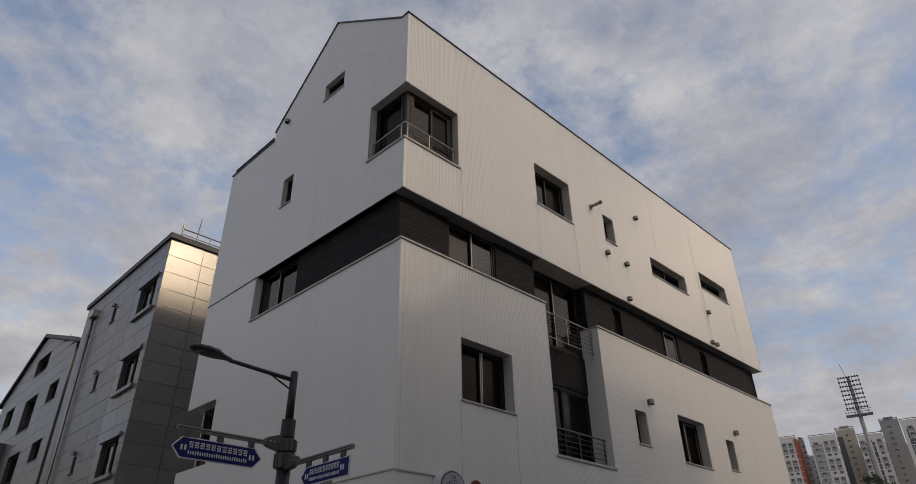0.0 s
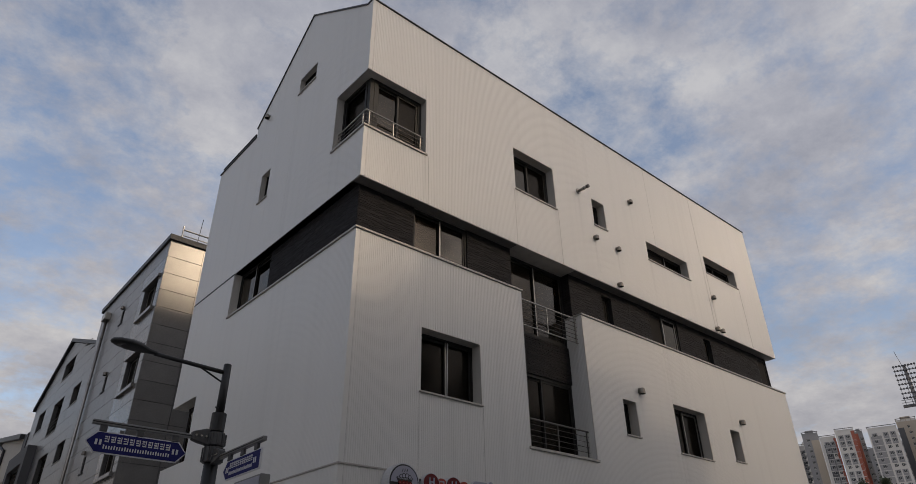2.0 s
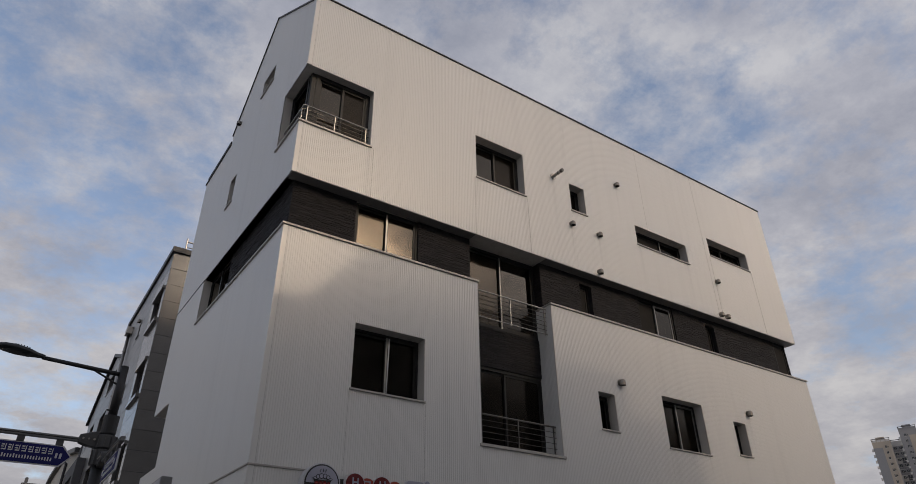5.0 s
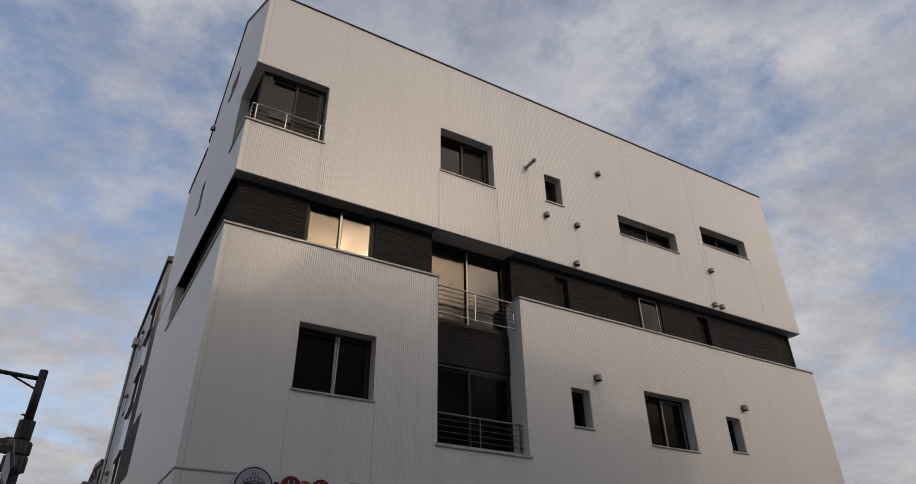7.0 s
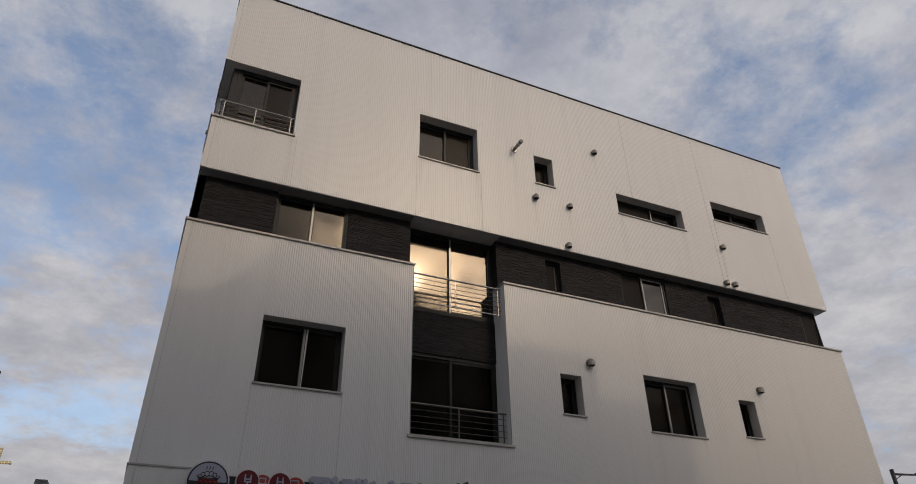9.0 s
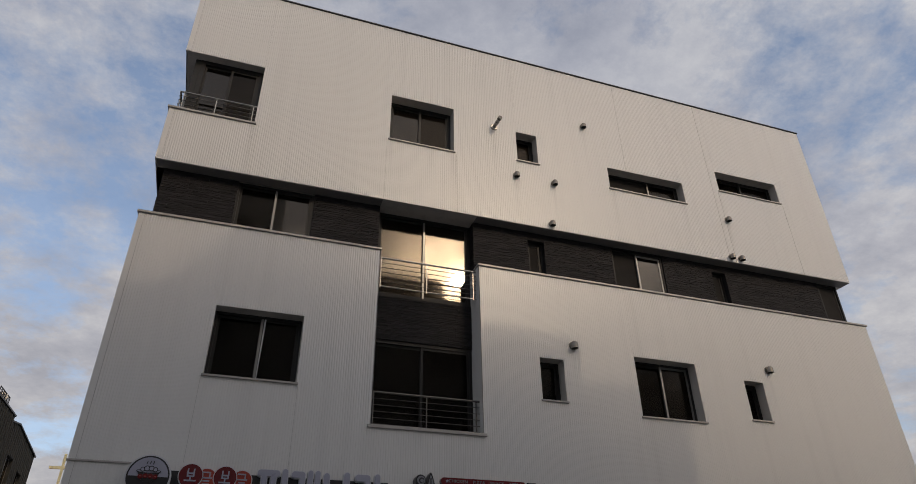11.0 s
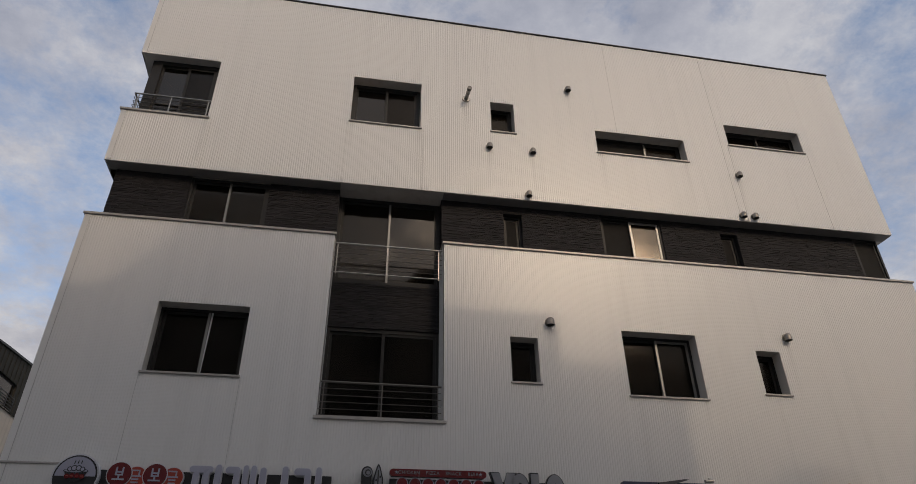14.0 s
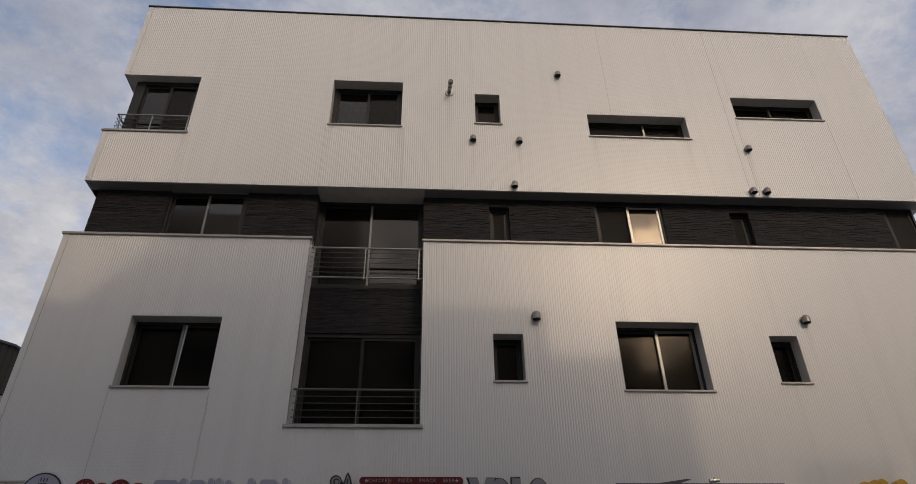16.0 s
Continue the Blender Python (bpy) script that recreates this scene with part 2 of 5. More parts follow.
# ---- geometry helpers ----
class Face:
    """A facade: u along it, d inwards from its plane, z up."""

    def __init__(self, origin, along, inward):
        self.o, self.a, self.n = Vector((*origin, 0)), Vector((*along, 0)), Vector((*inward, 0))

    def at(self, u, d, z):
        return self.o + self.a * u + self.n * d + Vector((0, 0, z))


PLAIN = Face((0, 0), (1, 0), (0, 1))


class Geo:
    def __init__(self):
        self.v, self.f = [], []

    def box(self, u0, u1, d0, d1, z0, z1, face=PLAIN):
        return self.prism(u0, u1, d0, d1, z0, z0, z1, z1, face)

    def prism(self, u0, u1, d0, d1, za0, za1, zb0, zb1, face=PLAIN):
        """A box whose bottom runs from za0 to za1 and whose top runs from zb0 to zb1 along u."""
        i = len(self.v)
        for d in (d0, d1):
            self.v += [face.at(u0, d, za0), face.at(u1, d, za1), face.at(u1, d, zb1), face.at(u0, d, zb0)]
        self.f += [(i, i + 1, i + 2, i + 3), (i + 7, i + 6, i + 5, i + 4), (i, i + 4, i + 5, i + 1), (i + 1, i + 5, i + 6, i + 2), (i + 2, i + 6, i + 7, i + 3), (i + 3, i + 7, i + 4, i)]
        return self

    def rod(self, p, q, r, r2=None, seg=10):
        p, q, r2 = Vector(p), Vector(q), r if r2 is None else r2
        ax = (q - p).normalized()
        s = ax.orthogonal().normalized()
        t = ax.cross(s)
        i = len(self.v)
        for c, rr in ((p, r), (q, r2)):
            for k in range(seg):
                a = 2 * math.pi * k / seg
                self.v.append(c + (s * math.cos(a) + t * math.sin(a)) * rr)
        for k in range(seg):
            j = (k + 1) % seg
            self.f.append((i + k, i + j, i + seg + j, i + seg + k))
        self.f.append(tuple(i + k for k in reversed(range(seg))))
        self.f.append(tuple(i + seg + k for k in range(seg)))
        return self

    def plate(self, pts, d0, d1, face=PLAIN):
        """A flat outline of (u, z) points, thick from d0 to d1."""
        i, n = len(self.v), len(pts)
        for d in (d0, d1):
            self.v += [face.at(u, d, z) for u, z in pts]
        self.f.append(tuple(range(i, i + n)))
        self.f.append(tuple(reversed(range(i + n, i + 2 * n))))
        for k in range(n):
            j = (k + 1) % n
            self.f.append((i + k, i + n + k, i + n + j, i + j))
        return self

    def disc(self, u, z, r, d0, d1, face=PLAIN, seg=28, rz=None):
        return self.plate([(u + r * math.cos(2 * math.pi * k / seg), z + (rz or r) * math.sin(2 * math.pi * k / seg)) for k in range(seg)], d0, d1, face)

    def quad(self, *pts):
        i = len(self.v)
        self.v += [Vector(p) for p in pts]
        self.f.append(tuple(range(i, i + len(pts))))
        return self

    def mesh(self, name, material, bevel=0.0, smooth=False, closed=True, weld=False):
        me = bpy.data.meshes.new(name)
        me.from_pydata([tuple(p) for p in self.v], [], self.f)
        me.materials.append(material)
        if closed or bevel or smooth:
            bm = bmesh.new()
            bm.from_mesh(me)
            if weld:
                bmesh.ops.remove_doubles(bm, verts=bm.verts, dist=0.0002)
            if closed:
                bmesh.ops.recalc_face_normals(bm, faces=bm.faces)
            if bevel:
                bmesh.ops.bevel(bm, geom=[e for e in bm.edges if len(e.link_faces) == 2 and e.calc_face_angle(0) > 0.7], offset=bevel, segments=1, affect="EDGES")
            if smooth:
                for fc in bm.faces:
                    fc.smooth = len(fc.verts) < 5
            bm.to_mesh(me)
            bm.free()
        me.update()
        return me


def part(name, geo, material, parent, label="", bevel=0.0, smooth=False, kind=""):
    me = geo if isinstance(geo, bpy.types.Mesh) else geo.mesh(name, material, bevel, smooth, weld="wall" in name or "band" in name)
    ob = new(name, me)
    ob.parent = parent
    if parent is not None:
        ob.matrix_parent_inverse = parent.matrix_world.inverted() if parent.type == "EMPTY" else Matrix.Identity(4)
    return tagged(ob, label, kind=kind)


def thing(name, at, label, category, group="", kind=""):
    ob = new(name)
    ob.location = at
    ob.empty_display_size = 0.2
    bpy.context.view_layer.update()
    return tagged(ob, label, category, group, kind)


def whole(name, geo, material, label, category, group="", kind="", bevel=0.0, smooth=False):
    ob = new(name, geo.mesh(name, material, bevel, smooth))
    return tagged(ob, label, category, group, kind)


def gaps(u0, u1, lo, hi, holes):
    """Stretches of z between lo and hi that no hole takes, for the strip u0..u1."""
    runs, m = [(lo, hi)], (u0 + u1) / 2
    for a, b, c, e in holes:
        if a < m < b:
            runs = [r for s, t in runs for r in ((s, min(t, c)), (max(s, e), t)) if r[1] - r[0] > 1e-4]
    return runs


def slab(geo, face, u0, u1, d0, d1, lo, top, holes, marks=()):
    """A wall with openings. top: a function of u."""
    us = sorted({u0, u1, *[u for h in holes for u in h[:2] if u0 < u < u1], *[u for u in marks if u0 < u < u1]})
    for a, b in zip(us, us[1:]):
        ta, tb = top(a + 1e-5), top(b - 1e-5)
        for s, t in gaps(a, b, lo, max(ta, tb), holes):
            end = t >= max(ta, tb) - 1e-4
            geo.prism(a, b, d0, d1, s, s, ta if end else t, tb if end else t, face)
    return geo


def ribbed(face, u0, u1, lo, top, holes, pitch=0.044, deep=0.0028, marks=()):
    """Fine vertical ribs of metal cladding over a wall with openings."""
    g = Geo()
    pts = {}
    k = math.floor(u0 / pitch)
    while k * pitch < u1:
        for off, d in ((0.0, 0.0), (0.020, 0.0), (0.026, deep), (0.038, deep)):
            u = k * pitch + off
            if u0 < u < u1:
                pts[round(u, 4)] = d
        k += 1
    extra = {round(u, 4) for u in [u0, u1, *[u for h in holes for u in h[:2]], *marks] if u0 <= u <= u1}
    for u in extra:
        pts[u] = pts.get(u, 0.0)
    us = sorted(pts)
    for a, b in zip(us, us[1:]):
        if b - a < 1e-4:
            continue
        ta, tb = top(a + 1e-5), top(b - 1e-5)
        for s, t in gaps(a, b, lo, max(ta, tb), holes):
            end = t >= max(ta, tb) - 1e-4
            g.quad(face.at(a, pts[a], s), face.at(b, pts[b], s), face.at(b, pts[b], tb if end else t), face.at(a, pts[a], ta if end else t))
    return g


def slates(face, u0, u1, z0, z1, d, holes=(), seed=1, row=0.022):
    """Thin stacked slate strips of uneven length and depth."""
    rng = random.Random(seed)
    g = Geo()
    z = z0
    while z < z1 - 0.005:
        h = min(row * rng.uniform(0.7, 1.3), z1 - z)
        u = u0
        while u < u1 - 0.01:
            w = min(rng.choice((0.10, 0.15, 0.2, 0.3)), u1 - u)
            spans = [(u, u + w)]
            for a, b, c, e in holes:
                if c < z + h / 2 < e:
                    spans = [r for s, t in spans for r in ((s, min(t, a)), (max(s, b), t)) if r[1] - r[0] > 0.01]
            out_by = rng.choice((0.0, 0.003, 0.006, 0.010))
            for s, t in spans:
                g.box(s + 0.001, t - 0.001, d - out_by, d + 0.012, z + 0.0015, z + h - 0.0015, face)
            u += w
        z += h
    return g


# ---- ground ----
whole("ground", Geo().box(-2500, 2500, -2500, 2500, -0.6, -0.12), CONCRETE, "grey town ground reaching the horizon", "ground", kind="structure")
whole("road", Geo().box(-60, 120, -7.5, 6.5, -0.13, 0.0), ASPHALT, "dark asphalt road in front of the house", "road", kind="structure")
whole("side_road", Geo().box(-2.5, 4.6, 6.5, 120, -0.13, -0.002), ASPHALT, "dark asphalt side road beside the house", "road", kind="structure")
whole("pavement", Geo().box(4.6, 60, 6.5, 60, -0.13, 0.14), PAVING, "grey paved pavement round the house", "pavement", kind="structure")
whole("far_pavement", Geo().box(-60, 120, -10, -7.5, -0.13, 0.14), PAVING, "grey paved pavement across the road", "pavement", kind="structure")

# ---- the clad house ----
FRONT = Face((0, 9.05), (1, 0), (0, 1))
WEST = Face((7.225 + 0.02 * 9.05, 0), (-0.02, 1), (1, 0.02))
XL, XR, YB = 7.225, 24.31, 17.36
ZB0, ZB1, ZTOP = 8.545, 9.81, 14.98
NL, NR, NZ = 11.71, 13.83, 5.02
house = thing("apartment_house", (15.7, 13.3, 0.0), "white ribbed metal clad house with black slate band", "house")
EDGE = [(9.05, 15.05), (9.28, 15.05), (12.19, 17.20), (14.94, 14.76), (14.941, 14.41), (17.9, 14.37)]


def gable_top(y):
    for (a, za), (b, zb) in zip(EDGE, EDGE[1:]):
        if a <= y <= b:
            return za + (zb - za) * (y - a) / (b - a)
    return ZTOP


def eave(x):
    return 15.05 - (x - XL) * 0.0072


def flat(z):
    return lambda u: z


UP_HOLES = {"corner": (XL, 8.88, 11.15, 12.76), "u1": (11.77, 13.30, 11.48, 12.80), "p1": (14.90, 15.45, 11.63, 12.51), "l1": (17.37, 19.58, 11.36, 12.00), "l2": (20.76, 22.77, 12.03, 12.67)}
LOW_L = {"w1": (8.85, 10.38, 5.64, 6.91)}
LOW_R = {"s4": (15.07, 15.60, 5.79, 6.66), "w3": (17.28, 18.80, 5.65, 6.93), "s5": (20.03, 20.55, 5.81, 6.69)}
W_HOLES = {"corner": (9.05, 10.33, 11.15, 12.76), "sw": (13.58, 14.06, 11.63, 12.53), "tw": (11.61, 12.48, 14.37, 14.92)}
W_LOW = {"rear": (15.85, YB, 5.30, 6.86), "band": (9.05, 14.78, ZB0, ZB1)}

T, TS = 0.27, 0.40
CW = (11.15, 12.76)


def panel_joints(parent, face, runs):
    """Thin lapped joints of the cladding sheets: (u, z0, z1)."""
    for u, z0, z1 in runs:
        part("panel_joint", Geo().box(u - 0.004, u + 0.004, -0.003, 0.004, z0, z1, face), LAP, parent)


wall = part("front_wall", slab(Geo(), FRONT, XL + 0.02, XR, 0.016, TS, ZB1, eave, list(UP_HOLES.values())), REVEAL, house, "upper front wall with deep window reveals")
part("cladding", ribbed(FRONT, XL, XR, ZB1, eave, list(UP_HOLES.values())), PANEL, wall, "off-white finely ribbed metal cladding")
g = slab(Geo(), FRONT, XL + 0.02, NL, 0.016, TS, 0.0, flat(ZB0), list(LOW_L.values()))
slab(g, FRONT, NL, NR, 0.016, 0.6, 0.0, flat(NZ), [])
slab(g, FRONT, NR, XR, 0.016, TS, 0.0, flat(ZB0), list(LOW_R.values()))
g.box(NR, NR + 0.12, TS, 0.57, NZ, ZB0, FRONT).box(NL - 0.12, NL, TS, 0.57, NZ, ZB0, FRONT)
panel_joints(wall, FRONT, [(17.92, 12.02, 14.9), (20.55, ZB1 + 0.01, 14.9), (8.97, ZB1 + 0.01, 11.09), (11.72, ZB1 + 0.01, 11.42), (13.36, ZB1 + 0.01, 11.42), (20.72, ZB1 + 0.01, 11.96), (22.83, ZB1 + 0.01, 11.96)])
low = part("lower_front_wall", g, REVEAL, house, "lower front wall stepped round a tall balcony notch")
g = ribbed(FRONT, XL, NL, 0.1, flat(ZB0), list(LOW_L.values()))
part("cladding", g, PANEL, low)
part("cladding", ribbed(FRONT, NL, NR, 0.1, flat(NZ), []), PANEL, low)
part("cladding", ribbed(FRONT, NR, XR, 0.1, flat(ZB0), list(LOW_R.values())), PANEL, low)
panel_joints(low, FRONT, [(8.82, 4.2, 5.58), (10.41, 4.2, 5.58)])
CHEEK_R = Face((NR - 0.014, 9.05), (0, 1), (1, 0))
CHEEK_L = Face((NL + 0.014, 9.05), (0, 1), (-1, 0))
part("cheek_cladding", ribbed(CHEEK_R, 0.0, 0.55, NZ, flat(ZB0), []), PANEL, low)
part("cheek_cladding", ribbed(CHEEK_L, 0.0, 0.55, NZ, flat(ZB0), []), PANEL, low)

g = slab(Geo(), WEST, 9.05 + TS + 0.001, YB, 0.016, TS, ZB1, gable_top, list(W_HOLES.values()), [p[0] for p in EDGE])
west_up = part("west_wall", g, REVEAL, house, "upper gable wall with small square windows")
part("cladding", ribbed(WEST, 9.05, YB, ZB1, gable_top, list(W_HOLES.values()), marks=[p[0] for p in EDGE]), PANEL, west_up, "off-white ribbed metal cladding")
g = slab(Geo(), WEST, 9.05 + TS + 0.001, YB, 0.016, TS, 0.0, flat(ZB1), list(W_LOW.values()))
west_low = part("lower_west_wall", g, REVEAL, house, "lower gable wall with a dark recessed band")
part("cladding", ribbed(WEST, 9.05, YB, 0.1, flat(ZB1 - 0.012), list(W_LOW.values())), PANEL, west_low)
part("joint_strip", Geo().box(14.78, YB, -0.006, 0.01, ZB1 - 0.03, ZB1 + 0.012, WEST), ROOFTRIM, west_low)
for z0, z1 in ((0.1, ZB0 - 0.002), (ZB1 + 0.002, CW[0] - 0.052), (CW[1] + 0.002, 15.04)):
    trim = part("corner_trim", Geo().box(XL - 0.004, XL + 0.095, -0.004, 0.012, z0, z1, FRONT), PANEL, house, "flat off-white corner trim")
    part("trim_joint", Geo().box(XL + 0.096, XL + 0.104, -0.003, 0.006, z0, z1, FRONT), LAP, trim)
    part("side_trim", Geo().box(9.05 - 0.002, 9.13, -0.004, 0.012, z0, z1, WEST), PANEL, trim)
part("east_wall", Geo().box(XR - T, XR - 0.002, 9.05 + TS + 0.001, YB, 0.0, ZB0 - 0.002).box(XR - T, XR - 0.002, 9.05 + TS + 0.001, YB, ZB1 + 0.002, 14.3), PANEL, house)
part("back_wall", Geo().box(XL + T, XR - T, YB - T, YB - 0.002, 0.0, 14.34), PANEL, house)
# solid block added behind the windows, dark in place of unlit rooms
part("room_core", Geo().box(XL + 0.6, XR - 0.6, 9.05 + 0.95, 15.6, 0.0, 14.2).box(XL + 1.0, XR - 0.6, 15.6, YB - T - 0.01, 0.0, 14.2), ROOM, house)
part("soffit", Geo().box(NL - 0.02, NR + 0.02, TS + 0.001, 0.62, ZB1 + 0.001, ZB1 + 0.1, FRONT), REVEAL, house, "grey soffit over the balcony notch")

# roof
g = Geo()
g.prism(9.32, 12.19, 0.03, XR - XL, ZTOP - 0.25, 16.95, ZTOP + 0.0, 17.18, WEST)
g.prism(12.19, 14.94, 0.03, XR - XL, 16.95, 14.5, 17.18, 14.74, WEST)
g.box(14.94, YB - 0.02, 0.1, XR - XL, 14.1, 14.33, WEST)
part("roof", g, ROOFTRIM, house, "dark pitched metal roof")
g = Geo()
g.prism(XL - 0.03, XR + 0.03, -0.03, 0.24, 15.052, 14.929, 15.087, 14.964, FRONT)
part("roof_trim", g, ROOFTRIM, house, "thin dark roof edge trim", bevel=0.006)
g = Geo()
g.prism(9.29, 12.19, -0.03, 0.2, 15.05, 17.20, 15.095, 17.245, WEST)
g.prism(12.19, 14.97, -0.03, 0.2, 17.20, 14.735, 17.245, 14.78, WEST)
g.prism(14.95, YB + 0.03, -0.03, 0.3, 14.41, 14.37, 14.45, 14.41, WEST)
part("roof_trim", g, ROOFTRIM, house)

# parapet rail on the roof terrace
rail = part("terrace_rail", Geo().rod(WEST.at(15.0, 0.0, 14.55), WEST.at(17.2, 0.0, 14.51), 0.025), ROOFTRIM, house, "low black terrace railing")
for i in range(11):
    y = 15.05 + i * 0.21
    part("rail_post", Geo().rod(WEST.at(y, 0.0, 14.42), WEST.at(y, 0.0, 14.54), 0.018, seg=6), ROOFTRIM, rail)
part("rail_bar", Geo().rod(WEST.at(15.0, 0.0, 14.49), WEST.at(17.2, 0.0, 14.45), 0.010, seg=6), ROOFTRIM, rail)

# copings and base flashing
g = Geo().box(XL - 0.035, NL + 0.03, -0.035, T + 0.01, ZB0 + 0.002, ZB0 + 0.05, FRONT)
part("coping", g, COPING, house, "beige grey metal coping", bevel=0.006)
part("coping", Geo().box(NR - 0.03, XR + 0.035, -0.035, T + 0.01, ZB0 + 0.002, ZB0 + 0.05, FRONT), COPING, house, bevel=0.006)
part("coping", Geo().box(NR - 0.03, NR + 0.10, T + 0.01, 0.57, ZB0 + 0.002, ZB0 + 0.05, FRONT), COPING, house)
part("coping", Geo().box(9.05 + T + 0.012, 14.78, -0.035, 0.2, ZB0 + 0.002, ZB0 + 0.05, WEST), COPING, house, bevel=0.006)
part("base_flashing", Geo().box(XL - 0.02, 8.6, -0.02, 0.012, 4.13, 4.16, FRONT), COPING, house, bevel=0.004)
part("base_flashing", Geo().box(9.05, YB, -0.02, 0.012, 4.13, 4.16, WEST), COPING, house, bevel=0.004)

# black slate band
BD = T + 0.012
BAND_HOLES = [(8.80, 10.32, ZB0, ZB1), (15.14, 15.54, ZB0, 9.60), (17.30, 18.70, ZB0, ZB1 - 0.03), (20.11, 20.51, ZB0, 9.60), (23.45, XR, ZB0, ZB1)]
for k, (ua, ub) in enumerate(((XL + 0.18, 8.80), (10.32, NL), (NR, 17.30), (18.70, 23.45))):
    g = slab(Geo(), FRONT, ua, ub, BD + 0.012, 0.62, ZB0, flat(ZB1), BAND_HOLES)
    if ua == NR:
        g.box(17.30, 18.70, BD + 0.012, 0.62, ZB1 - 0.03, ZB1, FRONT)
    band = part("slate_band", g, SLATE_BACK, house, "recessed band of black stacked slate")
# thin sheets added to deepen the shade under the upper wall by colour
for ua, ub in ((XL + 0.03, NL), (NR, XR - 0.01)):
    part("band_soffit", Geo().box(ua, ub, 0.03, BD + 0.01, ZB1 - 0.008, ZB1 - 0.002, FRONT), SOFFIT, band, "soffit strip over the slate, darkened for shade")
part("slate_facing", slates(FRONT, XL + 0.17, NL, ZB0, ZB1, BD, BAND_HOLES, 3), SLATE, band, kind="stuff")
part("slate_facing", slates(FRONT, NR, XR - 0.25, ZB0, ZB1, BD, BAND_HOLES, 4), SLATE, band, kind="stuff")
part("slate_facing", slates(Face((NR - 0.004, 9.05), (0, 1), (1, 0)), BD, 0.60, ZB0 + 0.06, ZB1, 0.0, (), 5), SLATE, band, kind="stuff")
WB = 0.17
g = slab(Geo(), WEST, 9.05 + BD + 0.02, 13.08, WB + 0.012, 0.5, ZB0, flat(ZB1), [])
west_band = part("slate_band", g, SLATE_BACK, house)
part("slate_facing", slates(WEST, 9.05 + BD, 13.08, ZB0, ZB1, WB, (), 6), SLATE, west_band, kind="stuff")
part("band_soffit", Geo().box(9.05 + T, 14.78, 0.0, 0.3, ZB1 - 0.0, ZB1 + 0.012, WEST), REVEAL, west_band)
# slate between the two balcony doors
NB = 0.50
g = Geo().box(NL, NR, NB + 0.012, 0.75, 6.86, 7.80, FRONT)
mid = part("slate_apron", g, SLATE_BACK, house, "black slate panel between balcony doors")
part("slate_facing", slates(FRONT, NL, NR, 6.86, 7.80, NB, (), 7), SLATE, mid, kind="stuff")


# windows
def sliding_window(parent, face, u0, u1, z0, z1, d, split=0.5, sill=0.0, blinds=True, light=True, fw=0.045, name="window", label="", pick=0, meshed=(), screened=(), filmed=()):
    """A two-pane sliding window in an opening: frame, two sashes with panes, a sill, a dim screen behind."""
    g = Geo()
    g.box(u0, u1, d, d + 0.10, z0, z0 + fw, face).box(u0, u1, d, d + 0.10, z1 - fw, z1, face)
    g.box(u0, u0 + fw, d, d + 0.10, z0 + fw, z1 - fw, face).box(u1 - fw, u1, d, d + 0.10, z0 + fw, z1 - fw, face)
    w = part(name, g, FRAME, parent, label)
    a, b = u0 + fw, u1 - fw
    m = a + (b - a) * split
    spans = [(a, m + 0.02, d + 0.055), (m - 0.02, b, d + 0.02)] if split < 1 else [(a, b, d + 0.03)]
    s = 0.05
    for i, (p, q, e) in enumerate(spans):
        f = Geo()
        f.box(p, q, e, e + 0.03, z0 + fw, z0 + fw + s, face).box(p, q, e, e + 0.03, z1 - fw - s, z1 - fw, face)
        f.box(p, p + s, e, e + 0.03, z0 + fw + s, z1 - fw - s, face).box(q - s, q, e, e + 0.03, z0 + fw + s, z1 - fw - s, face)
        part("sash", f, SASH if light and i == 1 and pick else FRAME, w)
        pane = part("pane", Geo().box(p + s, q - s, e + 0.012, e + 0.018, z0 + fw + s, z1 - fw - s, face), MESH if i in meshed else SCREENED if i in screened else FILMED if i in filmed else GLASS, w)
        pane.visible_shadow = False
    if light and split < 1:
        part("meeting_stile", Geo().box(m - 0.022, m + 0.018, d + 0.012, d + 0.02, z0 + fw, z1 - fw, face), SASH, w)
    if blinds:
        part("screen", Geo().box(u0, u1, d + 0.16, d + 0.17, z0, z1, face), BLIND, w)
    if sill:
        part("sill", Geo().box(u0 - 0.03, u1 + 0.03, -sill, d + 0.02, z0 - 0.034, z0 + 0.002, face), COPING, w, "projecting metal sill", bevel=0.005)
    return w


WD = 0.26
SPLIT = {"w1": 0.54, "w3": 0.53, "l1": 0.6}
for key, hole in [("u1", UP_HOLES["u1"]), ("p1", UP_HOLES["p1"]), ("l1", UP_HOLES["l1"]), ("l2", UP_HOLES["l2"]), ("w1", LOW_L["w1"]), ("s4", LOW_R["s4"]), ("w3", LOW_R["w3"]), ("s5", LOW_R["s5"])]:
    a, b, c, e = hole
    narrow = b - a < 0.8
    sliding_window(house, FRONT, a, b, c, e, WD, 1.0 if narrow else SPLIT.get(key, 0.5), 0.035, light=key in ("w1", "w3", "l1"), pick=key == "w3", screened=(0, 1) if key in ("w1", "w3", "s4", "s5", "p1", "l2") else (1,) if key in ("u1", "l1") else (), meshed=(0,) if key == "l1" else (), fw=0.075 if key == "u1" else 0.045, label="small fixed window in a deep reveal" if narrow else "dark framed sliding window")
